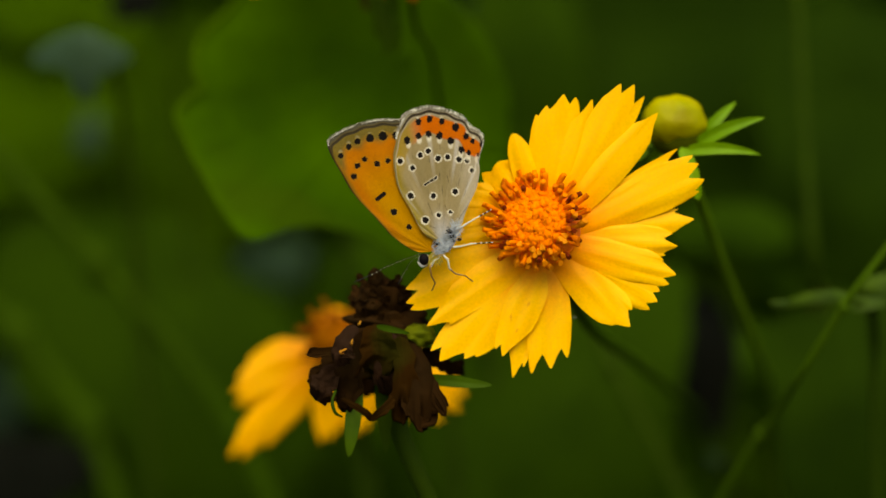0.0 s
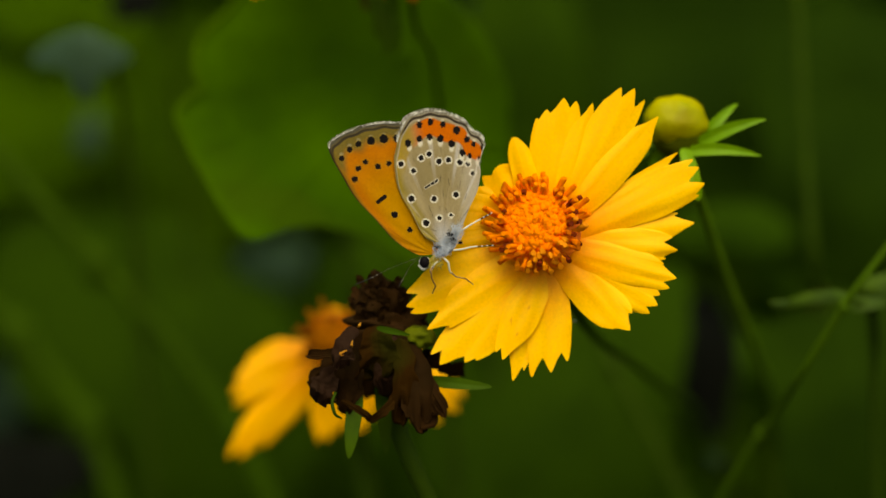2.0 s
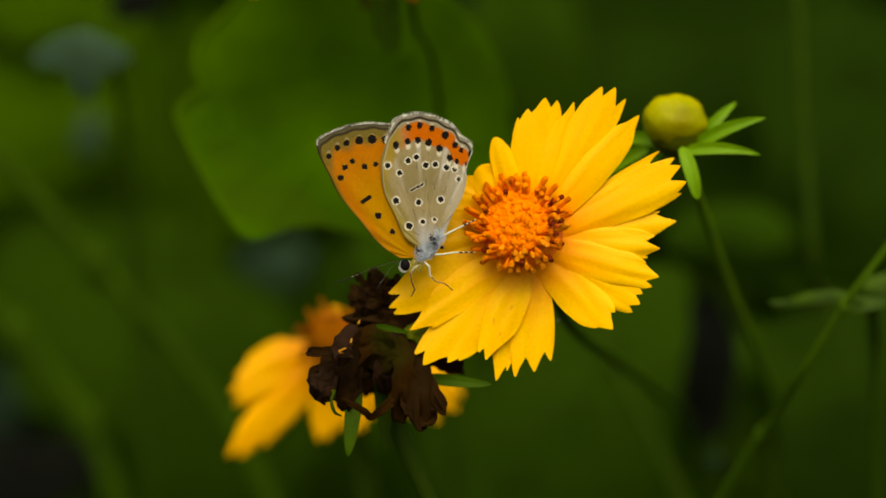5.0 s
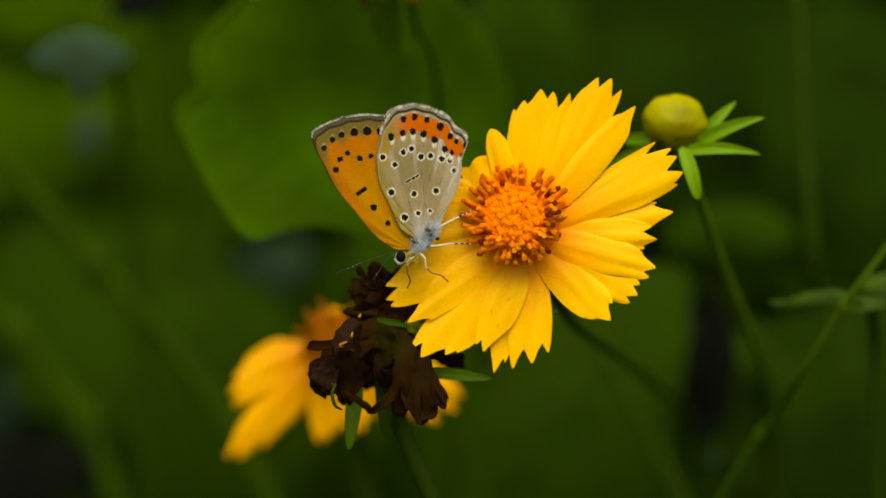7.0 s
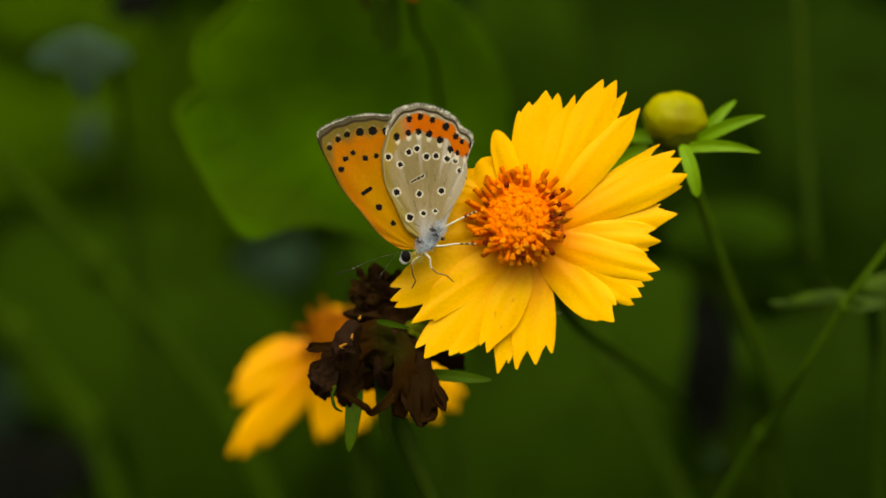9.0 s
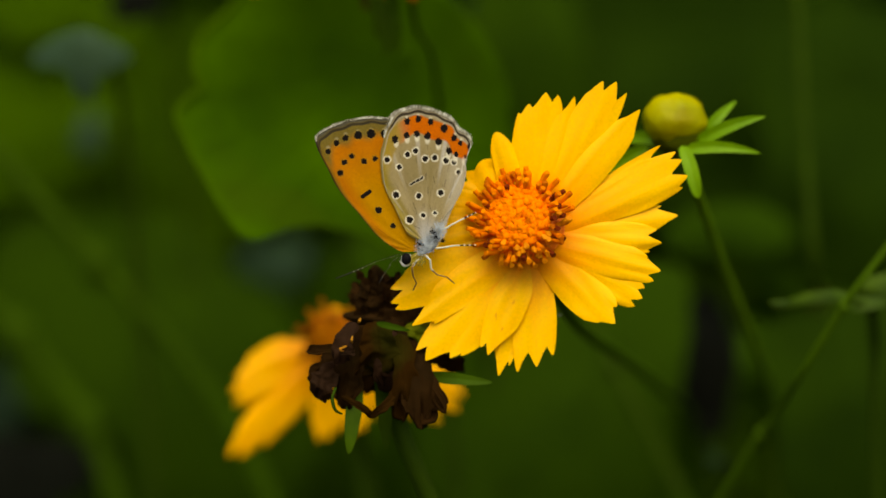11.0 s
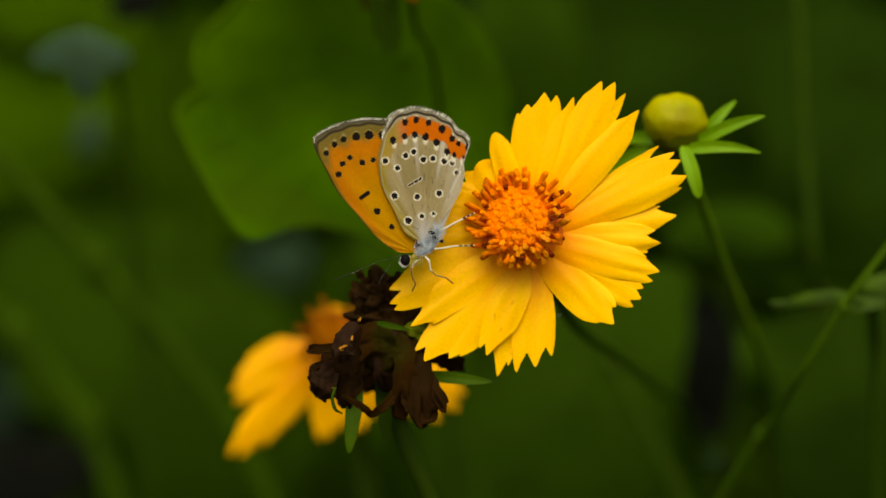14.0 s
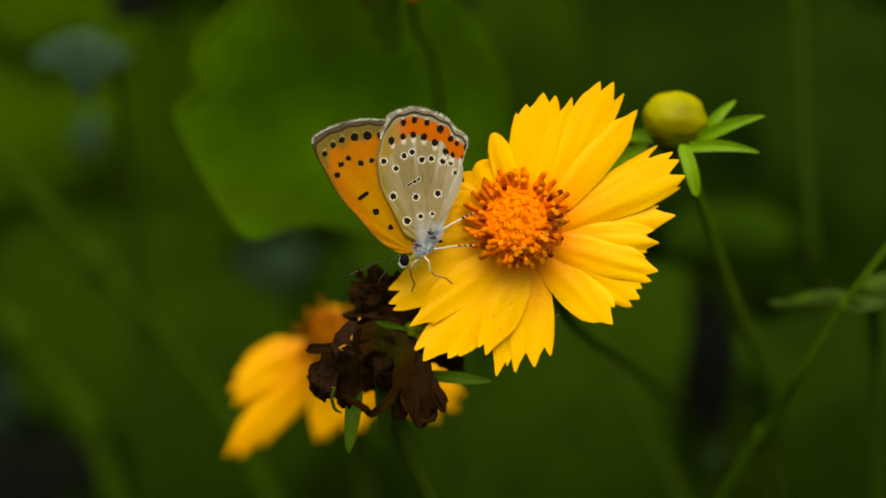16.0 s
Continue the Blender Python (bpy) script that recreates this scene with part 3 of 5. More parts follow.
def disc_florets(parent, radius, rise, inner, outer, seed, lean=1.0, old=False):
    """The domed disc of a flower: a dark base, a mat of small open florets and a ring of standing tubular ones, each its own."""
    rng = random.Random(seed)
    base = part("disc", ball_mesh("disc", (radius * 0.92 * MM, rise * 0.86 * MM, radius * 0.92 * MM), 0.05, seed), DISC, parent, "brown-orange domed flower disc")
    knob = []
    for k in range(3):
        def star(q, n, k=k):
            a = math.atan2(n.z, n.x)
            return q * (1 + 0.08 * math.cos(5 * a + k) * max(0.0, -n.y + 0.5))
        knob.append(ball_mesh("floret", (0.68 * MM, 0.68 * MM, 0.68 * MM), 0.55, seed + k * 3.7, 7, 15, star))
    tubes = []
    for k in range(5):
        ln = (2.7, 3.1, 3.4, 2.2, 2.0)[k]
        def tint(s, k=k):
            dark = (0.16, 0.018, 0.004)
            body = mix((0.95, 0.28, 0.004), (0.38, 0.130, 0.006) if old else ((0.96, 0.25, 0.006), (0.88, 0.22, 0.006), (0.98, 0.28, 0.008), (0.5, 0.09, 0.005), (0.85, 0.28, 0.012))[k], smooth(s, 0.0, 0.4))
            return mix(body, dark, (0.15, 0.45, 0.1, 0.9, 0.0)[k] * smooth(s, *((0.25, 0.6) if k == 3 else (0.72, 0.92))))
        ends = [0.29 * MM, 0.30 * MM, 0.33 * MM, 0.40 * MM, 0.37 * MM] if k < 4 else [0.27 * MM, 0.28 * MM, 0.36 * MM, 0.54 * MM, 0.36 * MM]
        tubes.append(tube_mesh("floret", [(0, 0, 0), ((0.15 if k < 4 else 0.4) * MM, -ln * 0.5 * MM, 0.05 * MM), (0, -ln * MM, (0.0 if k < 4 else 0.3) * MM)],
                               ends, 8, 6, 0.4 if k < 4 else 0.7, tint))
    for k in range(inner):
        r = radius * 0.68 * math.sqrt((k + 0.5) / inner)
        a = k * 2.39996
        y = -rise * math.sqrt(max(0.05, 1 - (r / radius) ** 2)) * 0.92
        ob = part("floret", knob[k % 3], FLORET_OLD if old else FLORET, base)
        lift = r / radius * 55
        ob.matrix_basis = pose((r * math.cos(a) - 0.05 * radius) * MM, (y + rng.uniform(-0.35, 0.35)) * MM, (r * math.sin(a) + 0.05 * radius) * MM) @ Matrix.Rotation(-a, 4, "Y") @ Matrix.Rotation(radians(lift * lean), 4, "Z") @ Matrix.Rotation(rng.uniform(0, 6), 4, "Y")
    for k in range(outer):
        ring = k % 4
        a = 2 * math.pi * (k + rng.uniform(-0.3, 0.3)) / outer
        r = radius * (0.58, 0.67, 0.76, 0.84)[ring] * rng.uniform(0.96, 1.04)
        y = -rise * math.sqrt(max(0.02, 1 - (r / radius) ** 2)) * 0.72
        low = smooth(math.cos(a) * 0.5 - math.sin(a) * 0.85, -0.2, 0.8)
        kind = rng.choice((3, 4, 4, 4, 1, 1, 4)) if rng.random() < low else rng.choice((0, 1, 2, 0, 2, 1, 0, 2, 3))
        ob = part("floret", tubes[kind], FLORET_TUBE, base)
        lift = rng.uniform(26, 44) + ring * 10
        ob.matrix_basis = pose(r * math.cos(a) * MM, y * MM, r * math.sin(a) * MM) @ Matrix.Rotation(-a, 4, "Y") @ Matrix.Rotation(radians(lift * lean), 4, "Z") @ pose(0, 0, 0, rng.uniform(-20, 20), 0, rng.uniform(-14, 14))
    return base


BLUNT = tuple((0.15 * j, 1 - 0.24 * (0.15 * j) ** 2) for j in range(-6, 7))


def open_flower():
    fl = thing("coreopsis_flower", site(925, 385, 0), "yellow open coreopsis flower with toothed petals and an orange disc", "flower", "coreopsis flowers")
    rows = (
        # angle, length, half width, teeth, back, tilt, curl, pleat, seed, where it is widest
        (128, 10.4, 2.9, BLUNT, 1.4, 6, 0.2, 0.12, 1.0, 0.66),
        (147, 10.8, 3.04, ((-0.3, 1.0), (0.3, 0.98)), 1.7, 6, 0.2, 0.12, 1.3, 0.76),
        (166, 12.5, 3.23, ((-0.3, 1.0), (0.3, 0.98)), 1.5, 5, 0.2, 0.12, 1.5, 0.76),
        (184, 14.5, 3.13, ((-0.3, 1.0), (0.3, 0.98)), 1.3, 4, 0.1, 0.12, 1.7, 0.76),
        (-163, 18.0, 2.85, ((-0.3, 1.0), (0.3, 0.96)), 1.0, 2, 0.0, 0.12, 1.9, 0.76),
        (108.2, 16.9, 2.10, BLUNT, 1.3, 8, 0.2, 0.1, 2, 0.7),
        (86.2, 21.8, 3.83, ((0.83, 0.854), (0.42, 0.916), (-0.19, 1.000), (-0.69, 0.987)), 0.75, 3, 0.1, 0.07, 3, 0.9),
        (73.7, 22.0, 2.33, ((-0.12, 1.000), (-0.79, 0.953)), 0.55, 3, 0.1, 0.08, 4, 0.9),
        (62.7, 26.4, 3.33, ((0.38, 0.970), (-0.16, 1.000), (-0.83, 0.971)), 0.3, 2, 0, 0.06, 5, 0.95),
        (50.6, 25.0, 2.75, ((-0.11, 1.000), (0.34, 0.895)), 0, 2, 0.1, 0.07, 6, 0.75),
        (31.6, 23.7, 2.20, ((0.92, 1.010), (0.30, 0.927)), 0.95, 3, 0.1, 0.08, 7.4, 0.8),
        (25.2, 25.1, 3.42, ((0.80, 0.988), (0.34, 1.000), (-0.38, 0.992), (-0.80, 0.937)), 0.5, 3, 0.1, 0.06, 7, 0.95),
        (8.4, 22.0, 2.50, ((0.12, 1.000), (0.84, 0.904)), 1.1, 3, 0.1, 0.07, 8, 0.9),
        (0.0, 19.3, 2.58, ((0.53, 0.961), (-0.23, 1.000), (-0.80, 0.909)), 0.6, 4, 0.1, 0.06, 9.3, 0.9),
        (-13.8, 19.7, 2.83, ((0.55, 0.883), (-0.05, 1.000), (-0.64, 0.968)), 0.3, 4, 0.1, 0.06, 9, 0.9),
        (-27.1, 18.6, 3.17, ((0.38, 0.979), (-0.11, 1.000), (-0.64, 0.975)), 0.65, 4, 0.1, 0.06, 9.7, 0.85),
        (-45.4, 17.6, 3.33, ((0.62, 0.912), (0.00, 1.000), (-0.48, 0.900)), 0.45, 4, 0.1, 0.07, 10, 0.8),
        (-87.9, 20.1, 3.33, ((0.78, 0.865), (0.02, 0.943), (-0.95, 1.000)), 0.75, 3, 0.1, 0.09, 11, 0.75),
        (-103.4, 20.9, 2.25, ((-0.03, 1.000), (0.51, 0.912)), 1.5, 4, 0.1, 0.08, 12, 0.85),
        (-109.4, 18.3, 2.83, ((-0.16, 1.000), (-0.64, 0.962)), -0.05, 1, -0.05, 0.14, 13, 0.66),
        (-127.8, 23.8, 4.33, ((-0.82, 0.987), (-0.33, 1.000), (0.28, 0.894), (0.56, 0.842), (0.90, 0.733)), 0.45, 2, 0, 0.07, 12.6, 0.95),
        (-146.0, 21.8, 2.83, ((0.25, 1.000), (0.89, 0.879)), 0.15, 2, 0, 0.09, 14, 0.75),
        (-158.0, 22.8, 3.50, ((-0.30, 0.969), (0.28, 1.000), (0.62, 0.989)), 0.65, 1, 0, 0.11, 15, 0.9),
    )
    for ang, ln, half, peaks, back, tilt, curl, pleat, seed, swell in rows:
        part("petal", petal_mesh(ang, ln, half, peaks, back, tilt, curl, slope=0.29 if 2.5 < seed < 11 else 0.36, pleat=pleat, seed=seed, swell=swell, root=(1.25, -3.33) if seed >= 2 else (0, 0), waist=0.3 if seed == 13 else 0.74 if seed > 8 else 0.5, start=2.2 if seed > 2.5 else 4.2, warm=0.72 if 5.5 < seed < 12.2 else 0.56 if seed > 2.5 else 0.3), PETAL, fl)
    dome = disc_florets(fl, 6.5, 4.0, 230, 100, 3)
    dome.location, dome.rotation_euler = (0.2 * MM, 0, -1.1 * MM), (radians(-15), 0, radians(-12))
    rec = part("receptacle", ball_mesh("receptacle", (5 * MM, 3 * MM, 5 * MM), 0.1, 2.0), GREEN, fl, "green flower base")
    rec.location = (0.8 * MM, 4.6 * MM, -2.0 * MM)
    o = fl.location
    line = [Vector((0, 5 * MM, 0)), Vector((2.5, 9, -4)) * MM, site(1010, 565, 34) - o, site(1100, 635, 58) - o, site(1170, 690, 84) - o, site(1225, 760, 135) - o, site(1260, 1000, 160) - o]
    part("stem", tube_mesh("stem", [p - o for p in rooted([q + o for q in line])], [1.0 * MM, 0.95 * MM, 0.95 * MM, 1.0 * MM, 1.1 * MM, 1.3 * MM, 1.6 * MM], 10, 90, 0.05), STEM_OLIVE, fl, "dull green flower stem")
    seed = part("seed", ball_mesh("seed", (0.28 * MM, 0.28 * MM, 0.2 * MM), 0.3, 1.0, 8, 10), WHITE, fl, "pale seed speck on the stem")
    seed.location = site(990, 560, 10) - o
    return fl


FLOWER = open_flower()


def back_flower():
    d = 54
    fl = thing("coreopsis_flower", site(590, 600, d), "yellow coreopsis flower turned away behind the withered head", "flower", "coreopsis flowers")
    k = k_at(d)
    plain = ((0.6, 0.90), (0.1, 0.98), (-0.4, 1.0))
    rows = ((105, 58, 36, 10, plain, 0.66), (206, 212, 46, 4, ((0.62, 1.0), (0.1, 0.98), (-0.35, 0.88), (-0.8, 0.74)), 0.62), (230.5, 284, 40, 2, ((-0.35, 1.0), (0.15, 0.96), (0.72, 0.80)), 0.72),
            (266, 186, 34, 2, plain, 0.66), (288, 176, 38, 2, plain, 0.66), (-30, 258, 58, 2, ((-0.6, 0.93), (0.0, 1.0), (0.5, 0.98)), 0.66), (-45, 192, 36, 2, plain, 0.66))
    for ang, ln, half, tilt, peaks, swell in rows:
        part("petal", petal_mesh(ang, ln * k, half * k, peaks, 0.5, tilt, 0.4, slope=0.5, seed=ang, aged=0.5, swell=swell), PETAL, fl)
    disc_florets(fl, 4.3, 5.0, 80, 40, 6, old=True)
    fl.rotation_euler = (0, 0, 0)
    o = fl.location
    line = [Vector((0, 2, 0)) * MM, site(640, 760, d + 20) - o, site(680, 1000, d + 30) - o]
    part("stem", tube_mesh("stem", [p - o for p in rooted([q + o for q in line])], [1.0 * MM, 1.0 * MM, 1.2 * MM, 1.5 * MM], 10, 90, 0.05), STEM, fl, "green flower stem")
    return fl


BACK = back_flower()


def high_flower():
    d = 36
    fl = thing("coreopsis_flower", site(556, -163, d), "yellow coreopsis flower blurred above the leaves", "flower", "coreopsis flowers")
    k = k_at(d)
    for ang, ln, half, tilt in ((228, 200, 45, 5), (276, 155, 40, 5), (180, 180, 45, 5), (130, 180, 45, 5), (80, 180, 45, 5), (30, 180, 45, 5), (-22, 170, 45, 5)):
        part("petal", petal_mesh(ang, ln * k, half * k, ((0.5, 0.96), (0.0, 1.0), (-0.5, 0.97)), 0.5, tilt, 0.4, seed=ang, nu=12, nv=12), PETAL, fl)
    disc_florets(fl, 4.6, 5.0, 40, 30, 8)
    o = fl.location
    line = [Vector((0, 2, 0)) * MM, site(556, -163, d + 50) - o, site(600, 200, d + 70) - o, site(640, 800, d + 75) - o]
    part("stem", tube_mesh("stem", [p - o for p in rooted([q + o for q in line])], [1.0 * MM, 1.0 * MM, 1.2 * MM, 1.5 * MM], 10, 90, 0.05), STEM, fl, "green flower stem")
    return fl


HIGH_UP = high_flower()


def fading_flower():
    d = 40
    fl = thing("coreopsis_flower", site(722, -46, d), "fading orange-brown flower head high in the bed", "flower", "coreopsis flowers")
    disc_florets(fl, 3.4, 3.0, 30, 30, 9, old=True)
    o = fl.location
    line = [Vector((0, 1, 0)) * MM, site(738, 50, d + 12) - o, site(772, 135, d + 22) - o, site(800, 500, d + 70) - o]
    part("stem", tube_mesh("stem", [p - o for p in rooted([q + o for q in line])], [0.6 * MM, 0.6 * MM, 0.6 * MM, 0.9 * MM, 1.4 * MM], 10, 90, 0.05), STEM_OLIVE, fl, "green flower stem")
    for bx, by, tx, ty, w, m in ((694, -16, 700, 96, 24, STEM_OLIVE), (660, -30, 668, 72, 13, STEM), (676, -20, 684, 100, 12, STEM), (640, -30, 648, 20, 14, JOINT), (736, -40, 744, -6, 20, FLORET_OLD)):
        part("petal", blade_mesh("petal", site(bx, by, d + 4) - o, site(tx, ty, d + 6) - o, w * k_at(d) * MM, bow=(0, -0.001, 0), a=0.3, b=0.3, wave=0.5, seed=bx), m, fl, "shrivelled hanging petal")


fading_flower()


def bud():
    d = 14
    fl = thing("coreopsis_bud", site(1195, 208, d), "round yellow-green coreopsis bud with spread green sepals", "flower bud")
    o = fl.location
    k = k_at(d) * MM
    bulb = part("bud_head", ball_mesh("bud_head", (56 * k, 52 * k, 47 * k), 0.10, 4.0, 24, 36), BUD, fl, "yellow-green closed petals")
    bulb.location = (0, 0, -4 * k)
    cup = part("calyx", ball_mesh("calyx", (46 * k, 42 * k, 36 * k), 0.12, 1.0), CALYX, fl, "dark olive bud base")
    cup.location = (6 * k, 2 * k, -32 * k)
    for bx, by, tx, ty, w, bd, td in ((1240, 248, 1305, 178, 21, 0, 2), (1234, 252, 1357, 205, 24, -2, -4), (1216, 264, 1349, 271, 22, -3, -4),
                                      (1208, 258, 1238, 352, 25, -3, -5), (1180, 256, 1108, 248, 24, 4, 8), (1150, 262, 1062, 316, 24, 4, 8), (1186, 258, 1150, 292, 18, 2, 4)):
        part("sepal", blade_mesh("sepal", site(bx, by, d + bd) - o, site(tx, ty, d + td) - o, w * k, bow=(0, -0.001, 0.0006), a=0.25 if tx > 1300 else 0.35, b=0.75 if tx > 1300 else 0.36, fold=0.3), GREEN, fl)
    line = [site(1215, 262, d + 2) - o, site(1240, 350, d + 12) - o, site(1290, 490, d + 30) - o, site(1342, 620, d + 52) - o, site(1372, 720, d + 112) - o, site(1390, 900, d + 130) - o]
    part("stem", tube_mesh("stem", [p - o for p in rooted([q + o for q in line])], [0.8 * MM, 0.85 * MM, 0.9 * MM, 1.0 * MM, 1.1 * MM, 1.5 * MM], 10, 90, 0.05), BUD_STEM, fl, "slender green stem")
    return fl


BUDDY = bud()


def spent_flower():
    d = 8
    fl = thing("withered_flower", site(672, 600, d), "withered dark brown flower head with drooping shrivelled petals", "withered flower")
    o = fl.location
    k = k_at(d) * MM
    head = part("seed_head", ball_mesh("seed_head", (40 * k, 40 * k, 42 * k), 0.7, 3.0, 26, 34), DARK_BROWN, fl, "dark crumpled seed head")
    head.location = (2 * k, 0, 74 * k)
    low = part("seed_head_rim", ball_mesh("seed_head_rim", (62 * k, 50 * k, 30 * k), 0.6, 5.0, 22, 34), DARK_BROWN, head)
    low.location = (18 * k, 0, -42 * k)
    rec = part("receptacle", ball_mesh("receptacle", (30 * k, 40 * k, 21 * k), 0.3, 2.0), BASE_OLIVE, fl, "olive green flower base")
    rec.location = (70 * k, -44 * k, 13 * k)
    part("receptacle_edge", blade_mesh("receptacle_edge", site(666, 571, d - 10) - o, site(726, 584, d - 11) - o, 11 * k, bow=(0, -0.001, 0.0), a=0.4, b=0.7), STEM_OLIVE, fl, "olive rim of the flower base")
    rng = random.Random(11)
    for j in range(110):
        a = rng.uniform(0, 2 * math.pi)
        h = rng.uniform(28, 99) * k
        r = (42 if h < 88 * k else 31) * rng.uniform(0.5, 1.0) * k
        b = Vector((r * math.cos(a), r * math.sin(a), h))
        br = part("bract", blade_mesh("bract", b, b + Vector((math.cos(a) * 14 + rng.uniform(-10, 10), math.sin(a) * 12 + rng.uniform(-8, 4), rng.uniform(4, 28))) * k, rng.uniform(7, 16) * k, a=0.25, b=0.3, wave=0.9, seed=j, nu=5, nv=7, twist=rng.uniform(-60, 60)), DARK_BROWN if j % 4 else BROWN, head)
        br.location = -head.location
    for bx, by, tx, ty, w, bd, td, seed, red, wave in (
            (628, 570, 600, 640, 34, -9, -11, 25.0, 3, 0.5), (640, 610, 546, 620, 17, -4, -9, 9.0, 0, 0.6), (620, 606, 553, 678, 36, -3, -7, 10.0, 0, 0.8), (606, 640, 562, 700, 44, -6, -8, 1.0, 3, 0.7),
            (648, 575, 606, 716, 52, -7, -6, 2.0, 0, 0.6), (664, 568, 660, 660, 70, -8, -6, 13.0, 1, 0.5), (694, 584, 690, 690, 44, -6, -5, 30.0, 3, 0.6),
            (712, 580, 744, 740, 62, -5, -9, 4.0, 0, 0.4), (708, 590, 712, 728, 44, -8, -8, 14.0, 1, 0.5), (726, 606, 783, 722, 38, -4, -8, 20.0, 0, 0.3), (732, 640, 748, 750, 34, -7, -7, 31.0, 0, 0.6),
            (748, 612, 818, 652, 30, 0, 2, 6.0, 0, 0.8), (694, 575, 712, 720, 64, 8, 10, 7.0, 0, 0.5), (630, 580, 600, 690, 54, 8, 10, 8.0, 0, 0.5), (604, 700, 656, 736, 13, -7, -9, 18.0, 1, 0.6),
            (652, 738, 700, 694, 17, -9, -8, 19.0, 1, 0.6), (652, 580, 644, 690, 60, 4, 6, 24.0, 0, 0.5), (588, 690, 574, 704, 14, -8, -8, 23.0, 0, 0.6),
            (620, 610, 606, 621, 4, -11, -13, 21.0, 2, 0.9), (624, 594, 623, 606, 3, -12, -13, 22.0, 2, 0.9), (638, 562, 634, 570, 4, -12, -13, 27.0, 2, 0.9), (626, 622, 604, 626, 9, -12, -13, 28.0, 3, 0.9)):
        ob = part("petal", blade_mesh("petal", site(bx, by, d + bd) - o, site(tx, ty, d + td) - o, w * k, bow=(0.0008 * math.sin(seed * 5), -0.0018, 0.0), a=0.28, b=0.10, fold=0.4 * math.sin(seed * 3), nu=30, nv=40, wave=wave * 0.7, seed=seed, twist=24 * math.sin(seed * 2), pleat=0.03, rag=0.2), (BROWN, RUSSET, STRAW, PLUM)[red], fl, "shrivelled brown petal")
        thick(ob, 0.00012)
    hook = [site(594, 686, d - 9) - o, site(588, 704, d - 10) - o, site(593, 724, d - 10) - o, site(605, 732, d - 9) - o]
    part("tendril", tube_mesh("tendril", hook, [2.6 * k, 3.2 * k, 2.8 * k, 1.6 * k], 8, 24, 0.2), STEM, fl, "curled dark green thread")
    for bx, by, tx, ty, w, bd, td in ((632, 680, 617, 804, 29, -5, -6), (676, 640, 684, 796, 30, -3, 0), (755, 664, 872, 676, 21, -4, -6)):
        part("sepal", blade_mesh("sepal", site(bx, by, d + bd) - o, site(tx, ty, d + td) - o, w * k, bow=(0, -0.001, 0.0), a=0.3, b=0.6), STEM if bx == 676 else SEPAL, fl, "narrow green sepal")
    line = [site(685, 640, d + 2) - o, site(705, 750, d + 3) - o, site(746, 850, d + 5) - o, site(806, 1000, d + 12) - o]
    part("stem", tube_mesh("stem", [p - o for p in rooted([q + o for q in line])], [1.5 * MM, 1.3 * MM, 1.25 * MM, 1.3 * MM, 1.6 * MM], 12, 90, 0.05), STEM, fl, "green stem")
    return fl


SPENT = spent_flower()

# ---------------------------------------------------------------- butterfly
OLIVE, BEIGE = srgb(136, 118, 48), srgb(152, 136, 90)
RED_ORANGE, GREY, INK, CHALK = srgb(217, 108, 10), srgb(98, 94, 74), srgb(22, 17, 14), srgb(242, 238, 212)
HIND_RIM = [(40, 39), (48, 57), (53.6, 81), (56.4, 114), (60.8, 143), (64.6, 160), (65.2, 176), (66, 192), (68.2, 203), (74.5, 211), (77.6, 222), (83.8, 231), (90.5, 239),
            (97, 241), (103.5, 235), (108, 220), (113.5, 195), (119.5, 167), (123.3, 146), (128, 117), (132, 83), (143, 53), (157, 30)]
FORE_RIM = [(75, 60), (85, 150), (93, 225), (102, 240), (111, 254), (119.8, 264), (125, 269), (129.6, 272), (132, 269), (134.7, 249), (137.7, 214), (143, 166), (147.6, 120),
            (157, 81), (167, 52), (182, 25)]
# spots of the hindwing: across, up from the wing's root, radius
RINGED = [(-70, 147, 4.6), (-49, 134, 4.0), (-34, 156, 4.2), (-20, 163, 4.3), (-3, 149, 4.6), (14, 151, 4.3), (34, 146, 4.8), (48, 143, 3.8), (56, 126, 3.6),
          (-54, 85, 5.2), (-14, 83, 4.4), (25, 89, 4.8), (-30, 41, 5.4), (-6, 49, 3.6), (15, 53, 2.6)]
ROWS = [(-56, 183, 5.0), (-36, 190, 4.6), (-18, 193, 4.6), (1, 189, 5.2), (21, 179, 5.2), (39, 163, 4.8), (52, 157, 3.2), (69, 152, 3.0),
        (-35, 215, 4.6), (-15, 219, 4.6), (6, 214, 4.6), (30, 203, 5.6), (48, 186, 4.4), (59, 177, 3.6), (77, 170, 5.0)]
FORE_SPOTS = [(-158, 176, 4.6), (-143, 191, 4.6), (-127, 200, 5.2), (-105, 205, 6.6), (-82, 208, 7.4), (-59, 208, 6.2),
              (-136, 138, 5.0), (-129, 157, 4.4), (-116, 168, 4.2), (-94, 159, 4.5), (-75, 164, 4.0), (-68, 73, 5.4), (-42, 45, 4.0)]


def speck(x, z, seed):
    return noise.noise(Vector((x * 0.35, z * 0.35, seed)))


def capsule(x, z, ax, az, bx, bz):
    """The distance of (x, z) from the line between two points."""
    dx, dz = bx - ax, bz - az
    t = max(0.0, min(1.0, ((x - ax) * dx + (z - az) * dz) / (dx * dx + dz * dz)))
    return math.hypot(x - ax - t * dx, z - az - t * dz)


